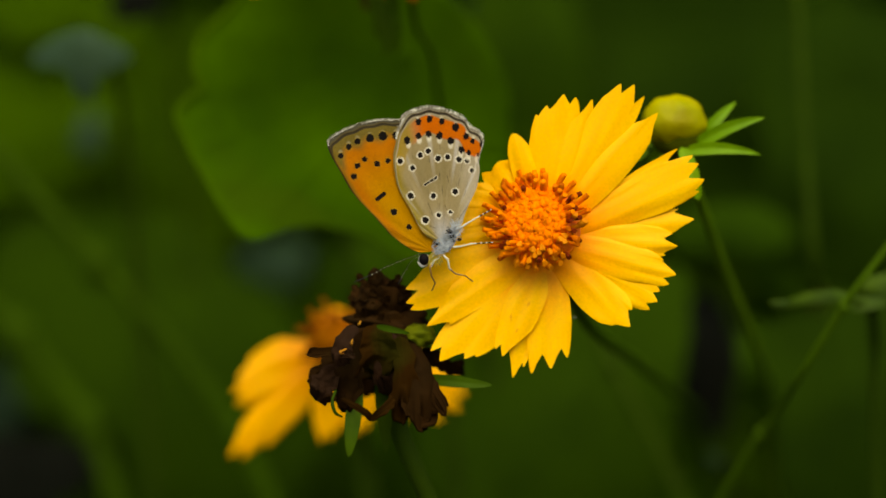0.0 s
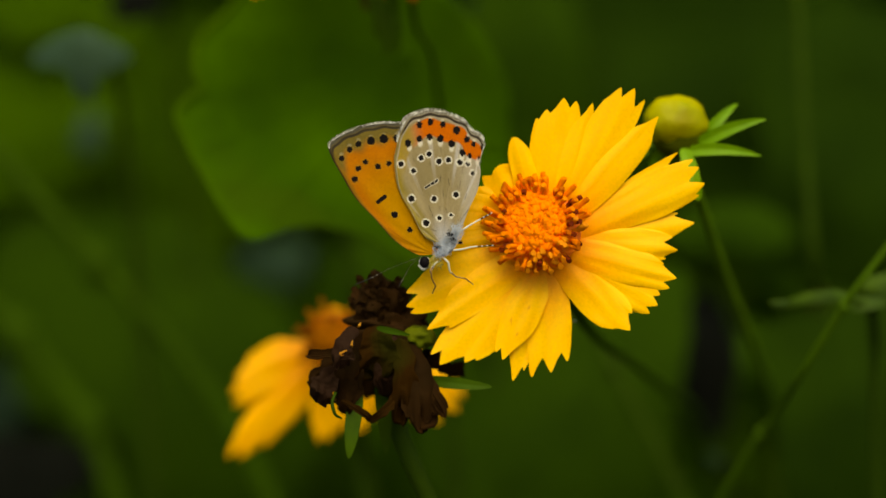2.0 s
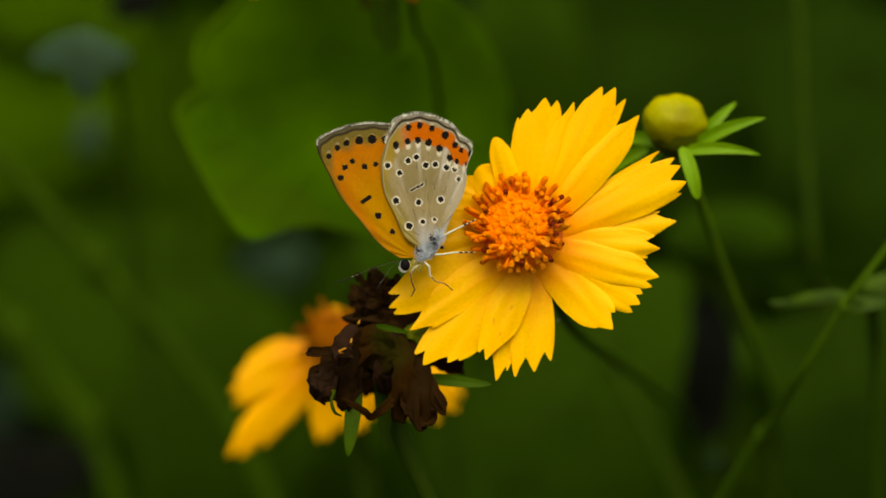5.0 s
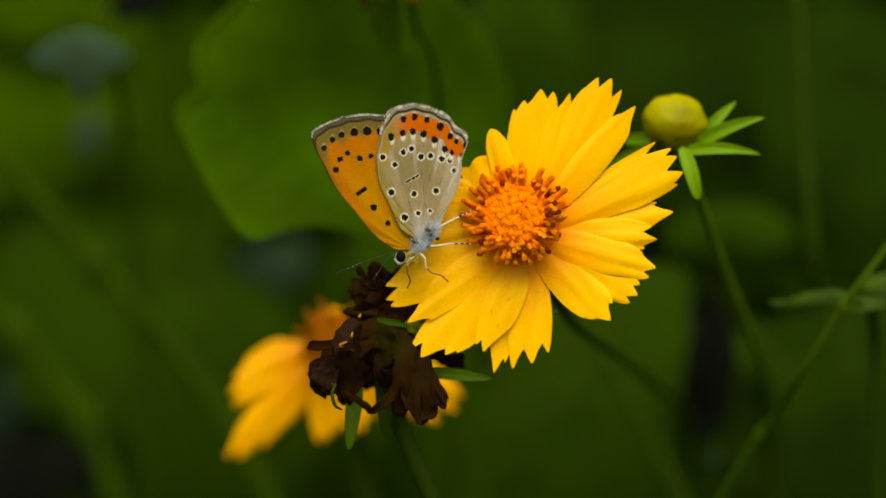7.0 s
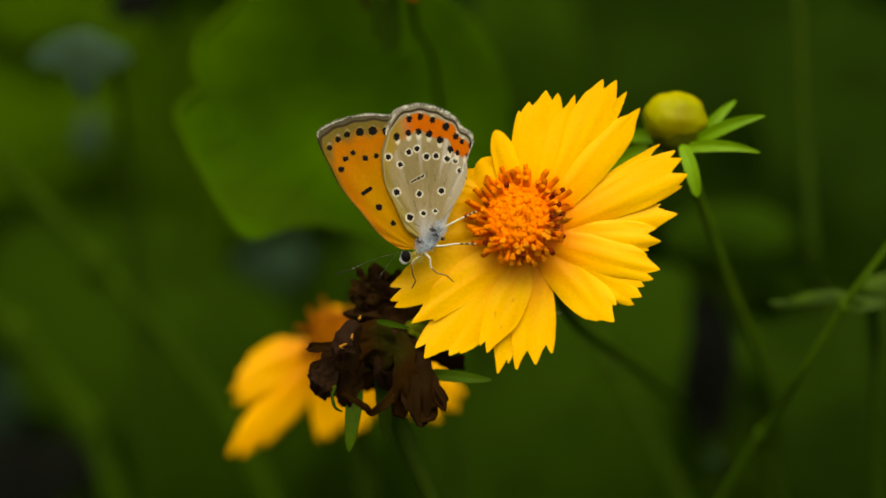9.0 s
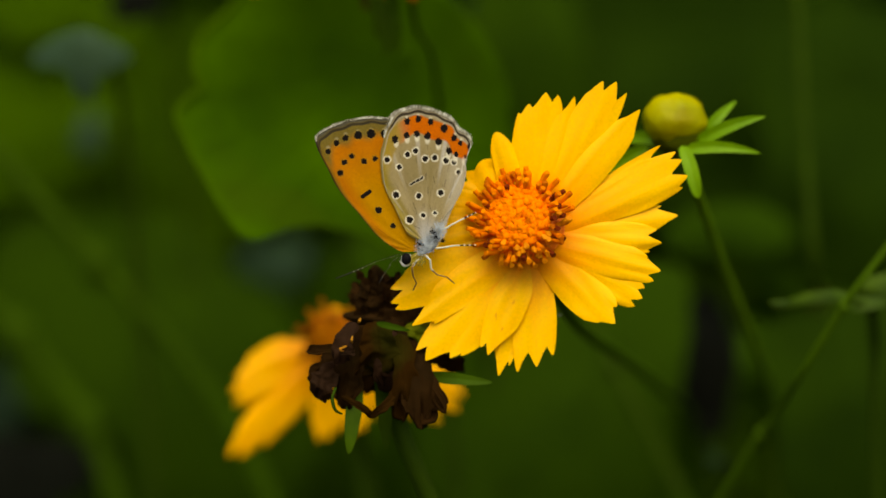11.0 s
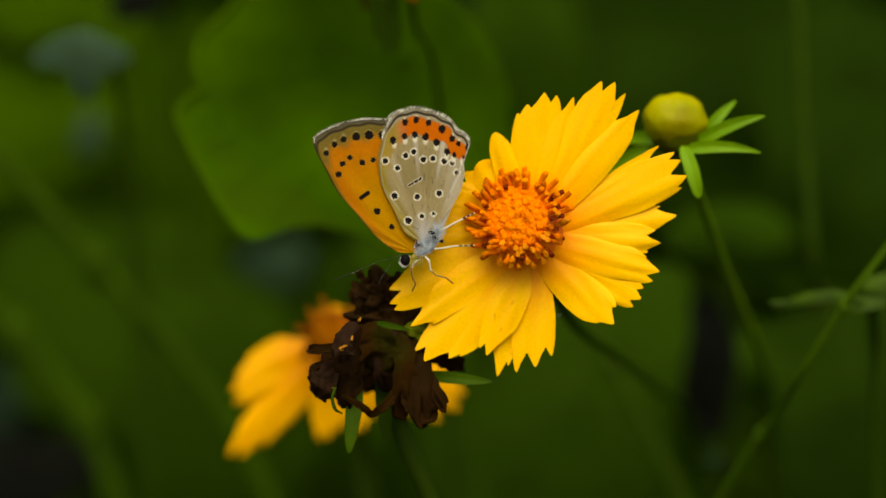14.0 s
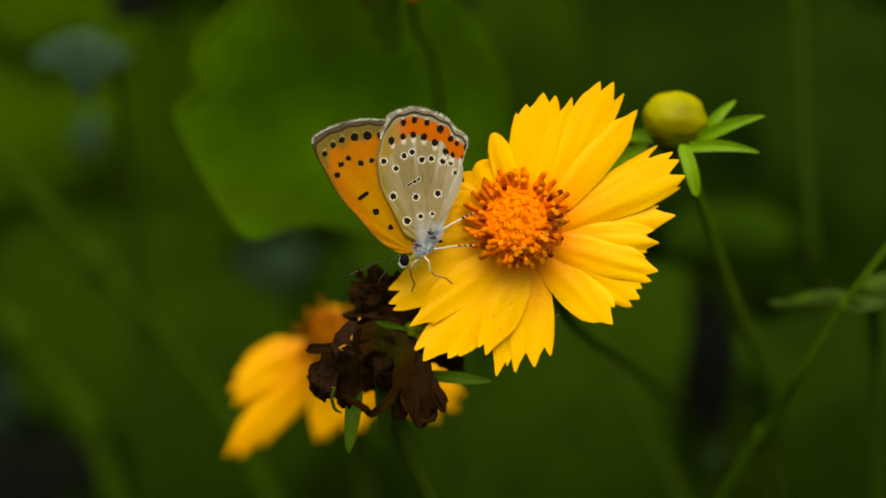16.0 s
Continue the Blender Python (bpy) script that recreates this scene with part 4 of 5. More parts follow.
def hind_paint(x, z, a, rho):
    vein = abs(math.sin(radians(a - 64) * 11.5))
    c = mix(BEIGE, srgb(178, 162, 118), 0.5 + 0.5 * noise.noise(Vector((a * 0.25, rho * 3, 1))))
    c = mix(c, srgb(132, 118, 72), 0.35 * smooth(rho, 0.3, 0.5) * (1 - smooth(rho, 0.6, 0.8)) * smooth(a, 70, 84) * (1 - smooth(a, 102, 116)))
    c = mix(c, srgb(156, 138, 34), 0.6 * smooth(a, 117, 125) * smooth(rho, 0.2, 0.45))
    c = mix(c, srgb(200, 206, 210), 0.75 * (1 - smooth(rho, 0.0, 0.3)))
    c = mix(c, srgb(215, 212, 200), (0.78 - 0.45 * smooth(a, 86, 104)) * smooth(rho, 0.42, 0.7) * (1 - smooth(vein, 0.0, 0.4)))
    c = mix(c, srgb(120, 108, 80), 0.22 * (1 - smooth(vein, 0.03, 0.09)) * smooth(rho, 0.3, 0.5))
    c = mix(c, srgb(166, 142, 34), 0.75 * smooth(a, 104, 113) * smooth(rho + 0.02 * noise.noise(Vector((x * 0.1, z * 0.1, 2))), 0.76, 0.92))
    c = mix(c, srgb(190, 180, 150), 0.6 * (1 - smooth(a, 50, 60)))
    c = mix(c, srgb(204, 200, 182), 0.42 * (1 - smooth(a, 64, 86)) * smooth(rho, 0.35, 0.7))
    edge = 0.018 * math.cos(radians(a - 64) * 23)
    band = smooth(rho, 0.785 + edge, 0.805 + edge) * (1 - smooth(rho, 0.925 + edge * 0.6, 0.94 + edge * 0.6)) * (1 - smooth(a, 97, 109)) * smooth(math.hypot(x, z), 158, 164)
    c = mix(c, RED_ORANGE, band)
    c = mix(c, srgb(170, 140, 40), 0.8 * smooth(rho, 0.78, 0.82) * smooth(a, 101, 106) * (1 - smooth(a, 112, 118)))
    c = mix(c, srgb(170, 160, 130), smooth(rho, 0.935, 0.945) * (1 - smooth(rho, 0.96, 0.965)))
    c = mix(c, srgb(60, 52, 40), smooth(rho, 0.950, 0.957) * (1 - smooth(rho, 0.970, 0.978)) * (1 - smooth(a, 106, 112)) * smooth(a, 63, 66))
    c = mix(c, mix(GREY, CHALK, 0.5 * max(0, speck(x * 3, z * 3, 4) + 0.4)), smooth(rho, 0.972, 0.98) * (1 - smooth(a, 108, 114)) * smooth(a, 63, 66))
    c = mix(c, srgb(120, 112, 70), 0.8 * smooth(rho, 0.955, 0.975) * smooth(a, 108, 114))
    for sx, sz, sr in RINGED:
        q = math.hypot(x - sx, z - sz) + speck(x, z, sx) * 2.0
        c = mix(c, CHALK, 0.95 * (1 - smooth(q, sr + 1.6, sr + 3.8)))
        c = mix(c, INK, 1 - smooth(q, sr + 0.1, sr + 1.0))
    for k, (sx, sz, sr) in enumerate(ROWS):
        q = math.hypot(x - sx, (z - sz) * 0.85) + speck(x, z, sx) * 2.6
        ray = math.hypot((x - sx * (1 - 6.0 / sz)) * 1.0, (z - sz + 7.0) * 0.62)
        c = mix(c, CHALK, (0.8 if k < 8 else 0.0) * (1 - smooth(ray, 2.6, 6.0)))
        if k > 7:
            c = mix(c, CHALK, 0.6 * (1 - smooth(math.hypot(x - sx * (1 + 6.0 / sz), z - sz - 6.5), 1.6, 4.0)))
        c = mix(c, INK, 1 - smooth(q, sr + 0.1, sr + 1.1))
    for ax, az, bx, bz, w in ((-28, 103.5, -19, 109, 1.5), (-17, 110, -8, 114.5, 2.1), (-10, 113, -7.5, 116.5, 1.6)):
        q = capsule(x, z, ax, az, bx, bz) + 0.5 * speck(x * 2, z * 2, 9)
        c = mix(c, CHALK, 0.45 * (1 - smooth(q, w + 0.8, w + 2.4)))
        c = mix(c, INK, 1 - smooth(q, w - 0.4, w + 0.7))
    for ax, az, bx, bz in ((-24, 72, -20, 60), (-19, 57, -17, 50), (6, 66, 8, 58), (46, 62, 36, 50), (-12, 26, -22, 30), (30, 40, 34, 48), (12, 118, 14, 106), (-2, 122, -1, 112), (34, 112, 31, 100), (44, 90, 40, 80)):
        q = capsule(x, z, ax, az, bx, bz) + 0.6 * speck(x * 3, z * 3, ax)
        c = mix(c, srgb(60, 52, 40), 0.6 * (1 - smooth(q, 0.2, 1.1)))
    if rho < 0.75:
        c = mix(c, srgb(90, 80, 60), 0.55 * smooth(noise.noise(Vector((a * 1.1, rho * 9, 3))), 0.45, 0.62))
    return c


def fore_paint(x, z, a, rho):
    c = mix(srgb(228, 134, 16), srgb(220, 130, 12), 0.5 + 0.5 * noise.noise(Vector((a * 0.1, rho * 3, 2))))
    c = mix(c, srgb(222, 160, 14), 0.85 * (1 - smooth(rho, 0.40, 0.85)))
    c = mix(c, srgb(200, 140, 14), 0.6 * smooth(a, 140, 160))
    c = mix(c, OLIVE, smooth(rho + 0.018 * math.cos(radians(a) * 38), 0.815, 0.905) * (1 - smooth(a, 134, 137)))
    c = mix(c, srgb(150, 120, 30), 0.85 * smooth(rho, 0.84, 0.965) * smooth(a, 130, 135))
    c = mix(c, srgb(70, 62, 44), smooth(rho, 0.945, 0.955) * (1 - smooth(rho, 0.965, 0.975)) * (1 - smooth(a, 132, 136)))
    c = mix(c, GREY, smooth(rho, 0.965, 0.98) * (1 - smooth(a, 133, 137)))
    c = mix(c, srgb(44, 34, 16), 0.95 * smooth(rho, 0.945, 0.985) * smooth(a, 131, 134))
    for sx, sz, sr in FORE_SPOTS:
        q = math.hypot(x - sx, z - sz) + speck(x, z, sx) * 2.2
        if rho > 0.8:
            c = mix(c, srgb(190, 180, 140), 0.55 * (1 - smooth(math.hypot(x - sx, z - sz - 7), 2, 5)))
        c = mix(c, srgb(216, 178, 60), 0.35 * (1 - smooth(q, sr + 1.2, sr + 3.0)))
        c = mix(c, INK, 1 - smooth(q, sr, sr + 1.6))
    q = capsule(x, z, -96.5, 96.5, -84, 105.5) + 0.6 * speck(x, z, 3)
    c = mix(c, INK, 1 - smooth(q, 3.4, 4.3))
    fold = abs(a - 160 + 14 * rho)
    c = mix(c, srgb(150, 92, 12), 0.5 * (1 - smooth(fold, 0.4, 1.2)) * (1 - smooth(rho, 0.7, 0.9)))
    return c


WING_UNIT = MM / 12 * (AWAY - 0.005) / AWAY


def wing_mesh(name, pairs, paint, lay, nu, nv, scallop=0.006, tone=0.78):
    """A wing fan round its root: pairs of (angle, radius); lay(x, z) is how far it stands back, all in twelfths of a mm."""
    a0, a1 = pairs[0][0], pairs[-1][0]
    unit = WING_UNIT

    def polar_at(u, v):
        a = a0 + (a1 - a0) * u
        rho = v ** 0.8
        r = rim(pairs, a) * rho
        r *= 1 + scallop * smooth(rho, 0.85, 1.0) * math.cos(radians(a) * 46)
        t = radians(a)
        return a, rho, r * math.cos(t), r * math.sin(t)

    def place(u, v):
        a, rho, x, z = polar_at(u, v)
        ridge = 0.9 * rho * math.cos(radians(a - 64) * 23)
        return (x * unit, (lay(x, z) + ridge) * unit, z * unit)

    def colour(u, v):
        a, rho, x, z = polar_at(u, v)
        grit = tone + 0.24 * noise.noise(Vector((x * 1.3, z * 1.3, 5))) + 0.10 * noise.noise(Vector((x * 0.55, z * 0.55, 6))) + 0.06 * noise.noise(Vector((x * 0.2, z * 0.2, 8)))
        return tuple(grit * c for c in paint(x, z, a, rho))
    return sheet_mesh(name, nu, nv, place, colour)


def fringe_mesh(pairs, lay, a0, a1, count, seed, reach=4.2):
    """Fine pale hairs along the outer rim of a wing."""
    rng = random.Random(seed)
    verts, faces = [], []
    unit = WING_UNIT
    for k in range(count):
        a = a0 + (a1 - a0) * (k + rng.random()) / count
        r = rim(pairs, a) - 2.5
        t = radians(a)
        n = Vector((math.cos(t + rng.uniform(-0.35, 0.35)), rng.uniform(-0.3, 0.3), math.sin(t + rng.uniform(-0.35, 0.35))))
        p = Vector((r * math.cos(t), lay(r * math.cos(t), r * math.sin(t)) - 0.6, r * math.sin(t)))
        w = Vector((-math.sin(t), 0, math.cos(t))) * 0.65
        k0 = len(verts)
        verts += [tuple((p - w) * unit), tuple((p + w) * unit), tuple((p + n * rng.uniform(0.6, 1.15) * reach) * unit)]
        faces.append((k0, k0 + 1, k0 + 2))
    me = bpy.data.meshes.new("fringe")
    me.from_pydata(verts, [], faces)
    return me


def butterfly():
    bf = thing("butterfly", site(755, 432, -5), "small copper butterfly with closed spotted orange and grey wings", "butterfly")
    o = bf.location
    unit = WING_UNIT

    def loc(x, y, d=-5.0):
        return site(x, y, d) - o

    def hind_lay(x, z):
        return -6.0 + 0.00030 * (x * x) - 0.02 * z

    def fore_lay(x, z):
        return 3.0 + 0.00018 * (x + 40) ** 2 - 0.02 * z
    fore = part("forewing", wing_mesh("forewing", FORE_RIM, fore_paint, fore_lay, 320, 260, tone=0.62), WING, bf, "orange forewing with black spots and a grey rim")
    fore.location = loc(738, 447)
    hind = part("hindwing", wing_mesh("hindwing", HIND_RIM, hind_paint, hind_lay, 340, 280), WING, bf, "grey hindwing with ringed black spots and an orange band")
    part("fringe", fringe_mesh(HIND_RIM, hind_lay, 64, 112, 460, 2, 7.0), FRINGE, hind, "pale hair fringe")
    part("fringe", fringe_mesh(FORE_RIM, fore_lay, 96, 133, 340, 3, 5.0), FRINGE, fore, "pale hair fringe")
    far_fore = part("forewing", wing_mesh("forewing", FORE_RIM, fore_paint, lambda x, z: 10.0 + 0.0001 * x * x, 60, 40), WING, bf, "orange forewing with black spots and a grey rim")
    far_fore.location = loc(740, 447)
    far_hind = part("hindwing", wing_mesh("hindwing", HIND_RIM, hind_paint, lambda x, z: 16.0 + 0.0001 * x * x, 60, 40), WING, bf, "grey hindwing with ringed black spots and an orange band")
    far_hind.location = loc(747, 431)
    part("fringe", fringe_mesh(HIND_RIM, lambda x, z: 16.0 + 0.0001 * x * x, 65, 112, 200, 5), FRINGE, far_hind, "pale hair fringe")
    # thorax and abdomen
    thorax = part("thorax", tube_mesh("thorax", [loc(744, 450), loc(753, 443), loc(764, 434), loc(778, 418)], [4 * unit, 8 * unit, 10 * unit, 9 * unit, 4 * unit], 16, 18, 0.15), FUR, bf, "grey-white furry thorax")
    part("abdomen", tube_mesh("abdomen", [loc(765, 428, -4), loc(778, 395, -4), loc(790, 355, -4), loc(795, 330, -4)], [9 * unit, 10 * unit, 9 * unit, 5 * unit, 1 * unit], 12, 16, 0.05), FUR, bf, "pale slender abdomen")
    rng = random.Random(4)
    verts, faces = [], []
    for j in range(1100):
        s = rng.random()
        c = spline([loc(742, 448), loc(755, 438), loc(770, 424), loc(782, 408)], s) + Vector((rng.uniform(-9, 9), -rng.uniform(6, 14), rng.uniform(-9, 14))) * unit
        n = Vector((rng.uniform(-5, 9), rng.uniform(-5, 1), rng.uniform(-8, 13))) * unit
        w = Vector((-n.z, 0, n.x)).normalized() * 0.35 * unit
        q = len(verts)
        verts += [tuple(c - w), tuple(c + w), tuple(c + n)]
        faces.append((q, q + 1, q + 2))
    me = bpy.data.meshes.new("hair")
    me.from_pydata(verts, [], faces)
    part("hair", me, HAIR, thorax, "long white body hairs")
    verts, faces = [], []
    for x, y, r in ((744, 435, 7), (766, 413, 6), (771, 421, 4), (784, 428, 3)):
        for _ in range(46):
            c = loc(x, y) + Vector((rng.gauss(0, r * 0.5), -13.5 - rng.random() * 2, rng.gauss(0, r * 0.4))) * unit
            n = Vector((rng.uniform(-5, 5), rng.uniform(-2, 1), rng.uniform(-3, 4))) * unit
            w = Vector((-n.z, 0, n.x)).normalized() * 0.6 * unit
            q = len(verts)
            verts += [tuple(c - w), tuple(c + w), tuple(c + n)]
            faces.append((q, q + 1, q + 2))
    me = bpy.data.meshes.new("dark_hair")
    me.from_pydata(verts, [], faces)
    part("dark_hair", me, BLACK, thorax, "tufts of black hair")
    verts, faces = [], []
    for _ in range(240):
        c = loc(rng.uniform(722, 752), 0) + Vector((0, -rng.uniform(8, 13), 0)) * unit
        c.z = loc(0, 452 + rng.uniform(0, 16)).z
        n = Vector((rng.uniform(-6, 4), rng.uniform(-3, 0), rng.uniform(-10, 1))) * unit
        w = Vector((-n.z, 0, n.x)).normalized() * 0.4 * unit
        q = len(verts)
        verts += [tuple(c - w), tuple(c + w), tuple(c + n)]
        faces.append((q, q + 1, q + 2))
    me = bpy.data.meshes.new("throat_hair")
    me.from_pydata(verts, [], faces)
    part("throat_hair", me, NECK, thorax, "yellowish throat hairs")
    part("neck", tube_mesh("neck", [loc(724, 459), loc(735, 455), loc(750, 447)], [4 * unit, 4 * unit, 5 * unit], 10, 8, 0.2), NECK, bf, "yellowish neck")
    # head
    head = part("head", ball_mesh("head", (10 * unit, 9 * unit, 9.5 * unit), 0.1, 2.0), NECK, bf, "small pale head")
    head.location = loc(721, 460)
    ring = part("eye_rim", ball_mesh("eye_rim", (10.2 * unit, 4 * unit, 10.6 * unit), 0.04, 1.0), WHITE, head, "white eye rim")
    ring.location = (-0.8 * unit, -7.5 * unit, -0.8 * unit)
    eye = part("eye", ball_mesh("eye", (8.8 * unit, 6.5 * unit, 10.2 * unit), 0.02, 1.0), BLACK, head, "glossy black eye")
    eye.location = (-1.0 * unit, -10.5 * unit, 0)
    part("palp", tube_mesh("palp", [loc(726, 468, -5.35), loc(716, 472, -5.7), loc(708, 464, -5.7)], [3 * unit, 3 * unit, 1 * unit], 8, 8), WHITE, bf)

    def banded(n, lo=0.0, first=(0.60, 0.58, 0.42), share=-0.45):
        def tint(s):
            return mix(first, (0.02, 0.017, 0.012), 1.0 if s > lo and math.sin(s * n) > share else 0.0)
        return tint
    for pts in ([(715, 450, -5.7), (690, 458, -5.6), (660, 468, -5.4), (630, 482, -5.2), (594, 496, -5.0)], [(710, 456, -6.2), (698, 462, -6.2), (687, 478, -6.1), (678, 492, -6.0), (672, 503, -5.9)]):
        ring_tint = banded(104, 0.0, (0.34, 0.33, 0.24), -0.90)
        part("antenna", tube_mesh("antenna", [loc(*p) for p in pts], [0.5 * unit, 0.42 * unit, 0.42 * unit, 0.5 * unit, 1.1 * unit, 0.7 * unit], 8, 340, 0.0,
                                  lambda s: (0.02, 0.018, 0.015) if s > 0.78 else ring_tint(s)), LEG, bf, "black antenna ringed with white")
    legs = (([(783, 409, -5.35), (800, 399, -5.35), (815, 391, -5), (843, 377, -3.95)], 0.72), ([(772, 441, -5.7), (785, 440, -6.05), (805, 436, -5.7), (843, 435, -3.95)], 0.72),
            ([(755, 455, -5.7), (762, 462, -6.4), (764, 478, -6.05), (775, 488, -5), (792, 492, -3.95), (805, 503, -2.9)], 0.72),
            ([(735, 464, -5.7), (730, 475, -6.05), (732, 490, -5.35), (738, 503, -4.3), (732, 516, -3.25)], 0.35), ([(748, 458, -5.35), (738, 463, -6.05), (733, 474, -6.05)], 0.6))
    for pts, lo in legs:
        pale = banded(75, lo)
        lower = 0.42 if lo == 0.72 and len(pts) > 5 else (0.1 if lo < 0.5 else 2.0)
        part("leg", tube_mesh("leg", [loc(*p) for p in pts], [1.9 * unit, 1.7 * unit, 1.5 * unit, 1.35 * unit, 1.3 * unit, 1.1 * unit], 8, 120, 0.0, lambda s: mix(pale(s), (0.26, 0.115, 0.018), 0.85 * smooth(s, lower, lower + 0.05)), bent), LEG, bf, "pale leg with black bands")
    return bf


INSECT = butterfly()

# ---------------------------------------------------------------- what moves
def sway(ob, rows):
    """Rows: seconds, mm to the right, mm up, degrees of lean."""
    rest = ob.matrix_basis.copy()
    walk(ob, [(t, Matrix.Translation((x * MM, 0, z * MM)) @ rest @ Matrix.Rotation(radians(a), 4, "Y")) for t, x, z, a in rows])


def motions():
    sway(FLOWER, [
        (0, 2.42, -0.12, 0.62), (0.3, 2.42, 0.14, 0.70), (0.5, 2.49, 0.43, 0.76), (0.8, 2.39, 0.11, 0.77), (1, 2.30, 1.26, 0.77), (1.2, 2.05, -1.57, 0.62), (1.5, 2.23, -0.39, 0.39),
        (1.7, 2.72, 0.90, 0.50), (2, 2.46, -0.66, 0.67), (2.2, 2.56, 0.88, 0.79), (2.5, 2.53, 0.83, 0.97), (2.7, 2.28, -0.38, 0.79), (3, 2.42, 0.49, 0.52), (3.3, 2.52, 0.76, 0.38),
        (3.5, 2.26, 0.28, 0.29), (3.6, 0.95, 1.49, 0.29), (3.7, -2.28, 1.38, 0.29), (3.8, -0.38, 0.31, 0.30), (3.9, -0.31, -2.51, 0.30), (4, -1.27, 0.58, 0.30), (4.1, 0.75, 0.59, 0.29),
        (4.2, -0.26, -0.64, 0.28), (6.5, -0.02, -0.02, 0.05), (6.7, -1.40, 1.55, -0.00), (7, -0.66, 0.63, -0.14), (7.3, -0.50, -1.31, 0.20), (7.5, -0.62, 0.71, -0.10),
        (7.7, 0.26, -0.78, 0.22), (8, 0.11, -1.11, 0.01), (8.2, 0.25, 0.81, 0.01), (8.5, 0.21, -0.27, 0.28), (8.8, 0.12, -0.76, 0.25), (9, -0.03, 0.43, 0.12), (11.3, 0.04, -0.01, -0.09),
        (11.5, -0.02, -0.26, -0.06), (12, 0.00, 0.00, 0.00), (12.5, 0.00, 0.00, 0.00), (13, -0.00, -0.03, -0.06), (13.5, -0.00, -0.10, -0.04), (14, -0.15, 0.08, -0.11),
        (14.5, -0.33, 0.23, -0.38), (15, -0.59, 0.14, -0.37), (15.5, -0.40, 0.19, -0.36), (16, -0.34, 0.08, -0.19),
    ])
    sway(INSECT, [
        (0, 2.41, 0.19, -2.32), (0.3, 2.19, 0.65, -2.08), (0.5, 2.47, 0.76, -1.91), (0.8, 2.22, 0.79, -1.96), (1, 2.48, 1.60, -2.01), (1.2, 1.94, -1.09, -1.87), (1.5, 2.33, 0.06, -1.66),
        (1.7, 2.59, 1.36, -1.85), (2, 2.50, -0.24, -2.14), (2.2, 2.49, 1.31, -1.79), (2.5, 2.61, 1.23, -1.27), (2.7, 2.21, 0.10, -1.48), (3, 2.45, 0.88, -1.77), (3.3, 2.33, 1.18, -2.04),
        (3.5, 2.24, 0.56, -2.22), (3.6, 0.87, 1.80, -1.52), (3.7, -2.36, 1.64, -0.83), (3.8, -0.60, 0.55, -0.12), (3.9, -0.62, -2.27, 0.57), (4, -1.29, -0.03, 1.27),
        (4.1, 0.34, 0.72, 1.33), (4.2, -0.15, -0.85, 1.39), (6.5, -0.20, 0.03, 0.74), (6.7, -1.03, 0.95, -0.06), (7, -0.81, 0.43, 1.06), (7.3, -0.53, -1.68, 0.48),
        (7.5, -0.61, 0.63, 1.80), (7.7, 0.38, -0.67, 1.00), (8, 0.14, -0.99, 0.25), (8.2, 0.38, 0.80, 0.74), (8.5, 0.23, -0.21, 0.48), (8.8, 0.15, -0.71, 0.78), (9, -0.06, 0.43, 1.28),
        (11.3, -0.03, -0.03, 0.06), (11.5, -0.01, -0.25, -0.07), (12, -0.00, -0.13, 0.01), (12.5, 0.00, -0.00, 0.00), (13, 0.02, -0.09, -0.25), (13.5, 0.01, -0.13, -0.38),
        (14, -0.21, 0.01, -0.11), (14.5, -0.41, 0.00, -0.45), (15, -0.59, -0.02, -0.56), (15.5, -0.44, 0.00, -0.42), (16, -0.35, -0.02, -0.48),
    ])
    sway(SPENT, [
        (0, 0.00, -0.51, 0.00), (0.5, 0.00, -0.25, 0.00), (1, 0.08, 0.25, 0.00), (1.5, -0.17, -0.93, 0.00), (2, 0.00, -0.76, 0.00), (2.5, 0.08, -0.00, 0.00), (3, 0.00, -0.25, 0.00),
        (3.5, 0.00, -0.17, 0.00), (4, -0.17, -0.42, 0.00), (6.5, 0.00, -0.13, 0.00), (7, 0.00, 0.52, 0.00), (7.5, 0.00, 0.26, 0.00), (8, -0.13, -0.65, 0.00), (8.5, 0.00, -0.06, 0.00),
        (9, 0.00, 0.26, 0.00), (11.5, 0.00, -0.13, 0.00), (12, 0.00, -0.00, 0.00), (12.5, 0.00, -0.00, 0.00), (13, 0.00, -0.00, 0.00), (13.5, 0.00, -0.00, 0.00), (14, 0.00, -0.00, 0.00),
        (14.5, 0.00, -0.00, 0.00), (15, 0.00, 0.13, 0.00), (15.5, 0.00, 0.06, 0.00), (16, -0.06, 0.06, 0.00),
    ])
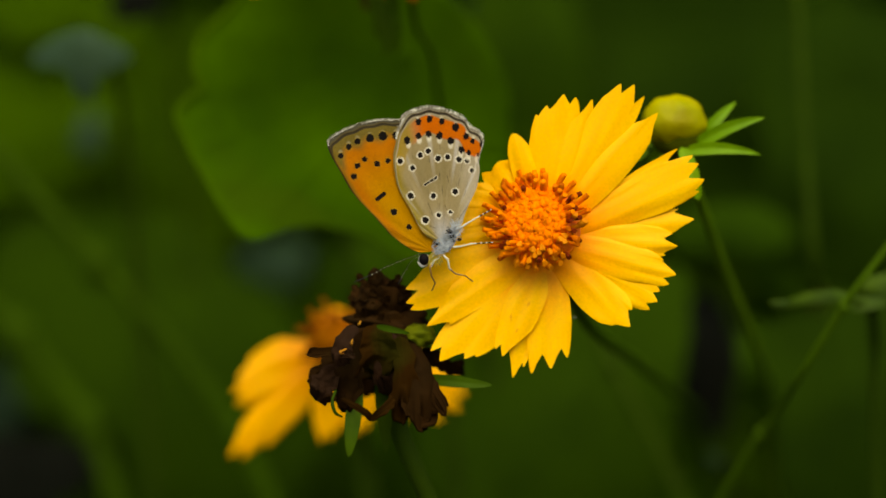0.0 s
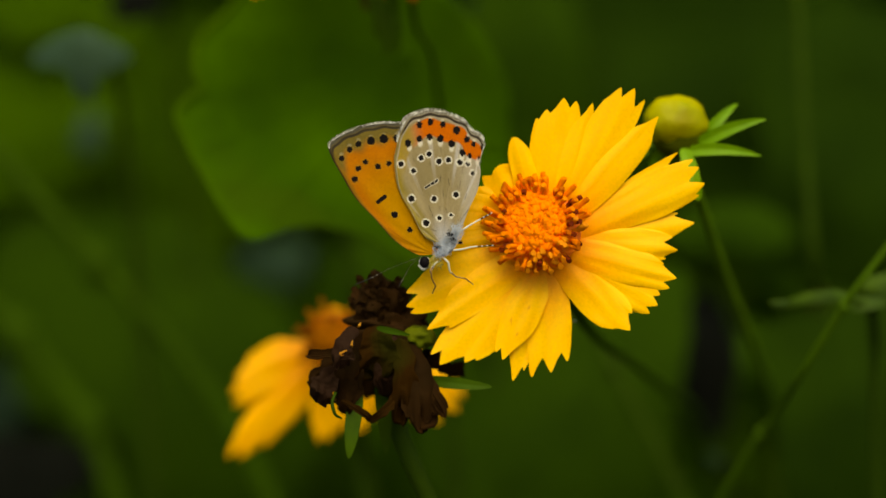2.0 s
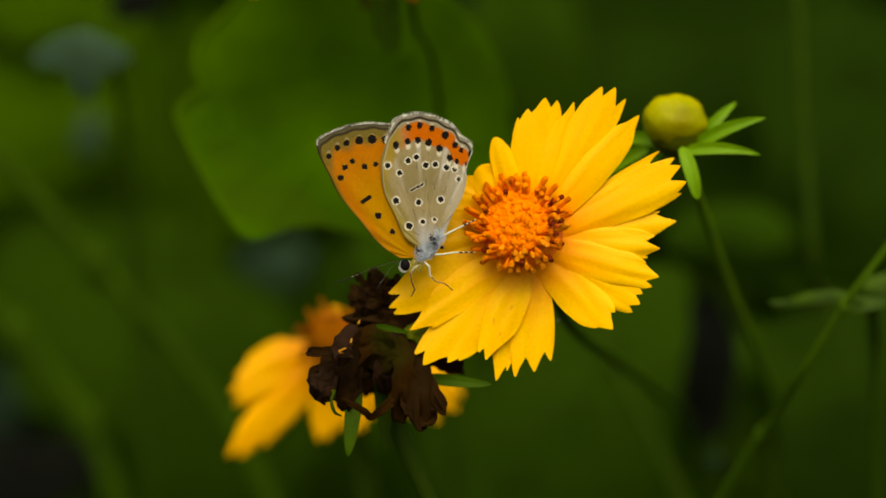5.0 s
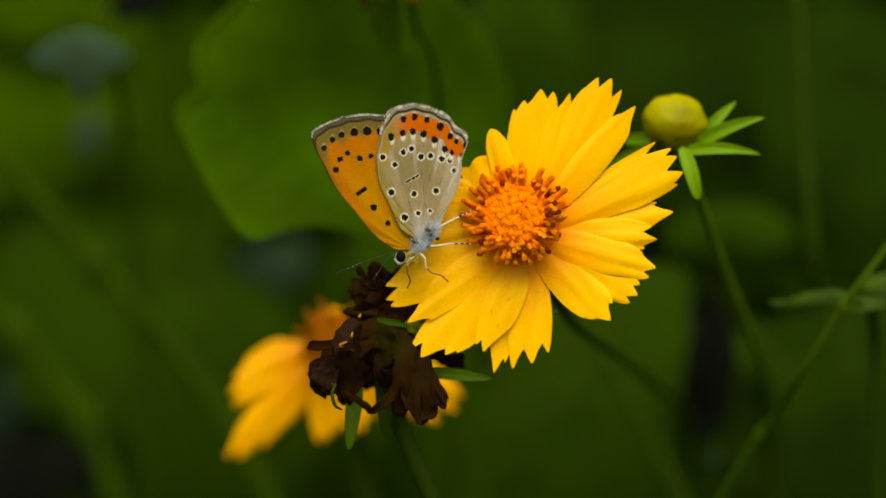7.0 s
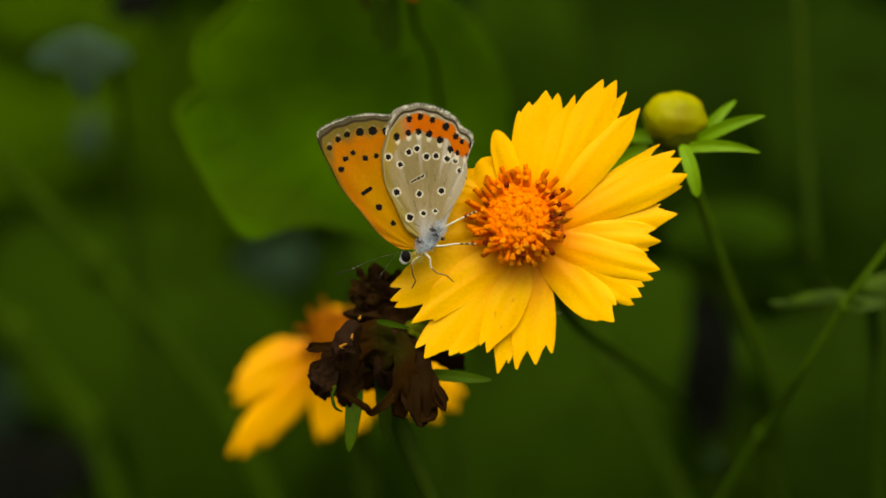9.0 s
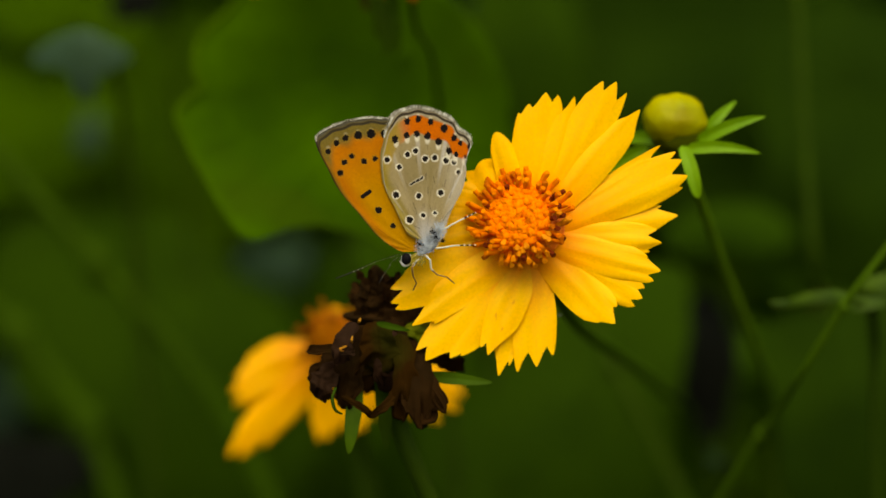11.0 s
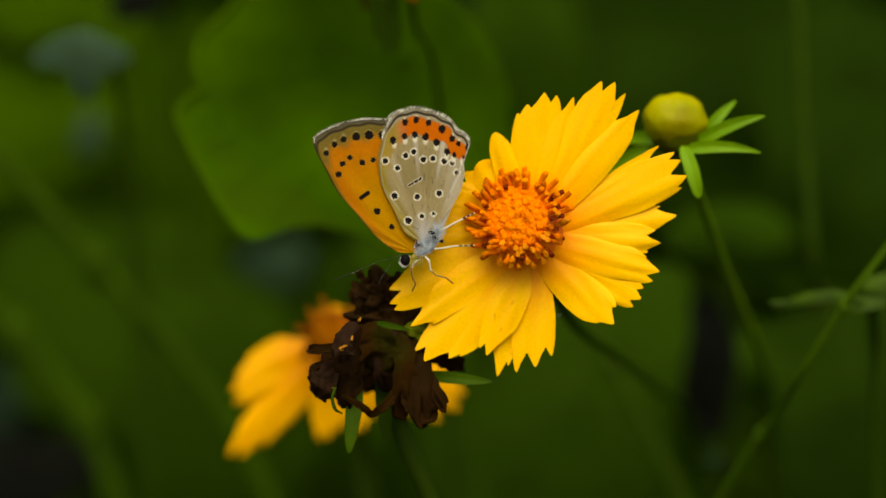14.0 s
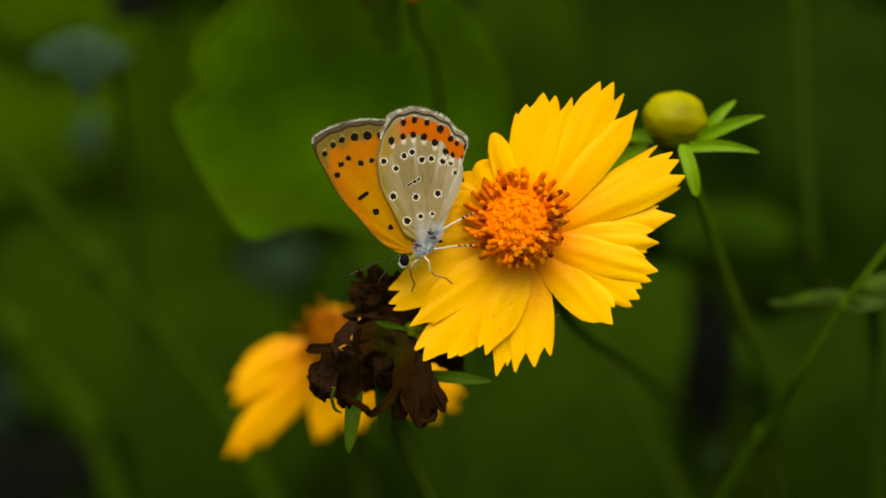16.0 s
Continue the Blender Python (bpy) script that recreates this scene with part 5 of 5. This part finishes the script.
    sway(BUDDY, [
        (0, -0.13, -0.26, 0.01), (0.5, -0.26, -0.06, 0.19), (1, 0.02, -0.01, 0.53), (1.5, -0.19, -0.06, -0.39), (2, 0.07, -0.32, 0.81), (2.5, -0.26, 0.14, 0.01), (3, -0.16, -0.02, 0.41),
        (3.5, -0.13, -0.06, 0.19), (4, -0.07, -0.26, 0.61), (6.5, -0.11, 0.06, 0.67), (7, -0.13, -0.19, 0.19), (7.5, -0.23, 0.37, -0.16), (8, 0.06, -0.32, 0.49), (8.5, 0.05, 0.01, 0.35),
        (9, -0.06, 0.21, 0.84), (11.5, -0.08, -0.04, 0.31), (12, 0.01, -0.01, 0.23), (12.5, 0.00, -0.00, 0.00), (13, 0.00, -0.00, 0.00), (13.5, -0.05, -0.01, -0.09), (14, -0.05, -0.01, -0.09),
        (14.5, -0.05, -0.01, -0.36), (15, -0.15, 0.23, 0.93), (15.5, -0.18, 0.12, -0.11), (16, -0.10, 0.25, 1.06),
    ])
    sway(HEART, [
        (0, 0, 0, 0), (3.5, 0, 0, 0), (3.7, -0.6, 0.2, 0), (3.8, -1.1, 0.4, 0), (3.9, -1.8, 0.6, 0), (4, -2.0, 0.7, 0), (4.1, -1.0, 0.4, 0), (4.2, 0, 0, 0), (6.5, 0.1, 0, 0), (7, 0.3, 0, 0),
        (7.5, 0.1, 0, 0), (8, 0.2, 0, 0), (9, 0, 0, 0), (12.5, 0, 0, 0), (16, 0.1, 0, 0),
    ])
    sway(HIGH_UP, [
        (0, 0, -0.1, 0), (1, 0, 0, 0), (1.5, 0, -0.1, 0), (2, 0, -0.25, 0), (3, 0, -0.2, 0), (3.5, 0, -0.1, 0), (4, -0.1, -0.5, 0), (4.2, 0, -0.35, 0), (6.5, 0, 0, 0), (7, 0, -0.1, 0),
        (7.5, 0.2, -0.55, 0), (8, 0, -0.2, 0), (8.5, 0, 0, 0), (12.5, 0, 0, 0), (16, 0, 0, 0),
    ])
    sway(BACK, [
        (0, 0.27, -0.07, 0.00), (0.5, -0.07, -0.13, 0.00), (1, -0.21, -0.00, 0.00), (1.5, -0.07, -0.13, 0.00), (2, -0.07, -0.13, 0.00), (2.5, -0.07, -0.13, 0.00), (3, -0.07, -0.13, 0.00),
        (3.5, -0.07, -0.13, 0.00), (6.5, -0.20, 0.00, 0.00), (7, -0.28, -0.20, 0.00), (7.5, -0.48, -0.34, 0.00), (8, 0.13, 0.07, 0.00), (8.5, 0.27, -0.07, 0.00), (9, 0.07, 0.07, 0.00),
        (11.5, -0.07, -0.07, 0.00), (12, 0.00, -0.00, 0.00), (12.5, 0.00, -0.00, 0.00), (13, 0.00, -0.00, 0.00), (13.5, 0.00, -0.00, 0.00), (14, 0.00, 0.14, 0.00), (14.5, 0.00, 0.14, 0.00),
        (15, -0.20, 0.14, 0.00), (15.5, -0.34, 0.14, 0.00), (16, -0.28, 0.07, 0.00),
    ])


motions()
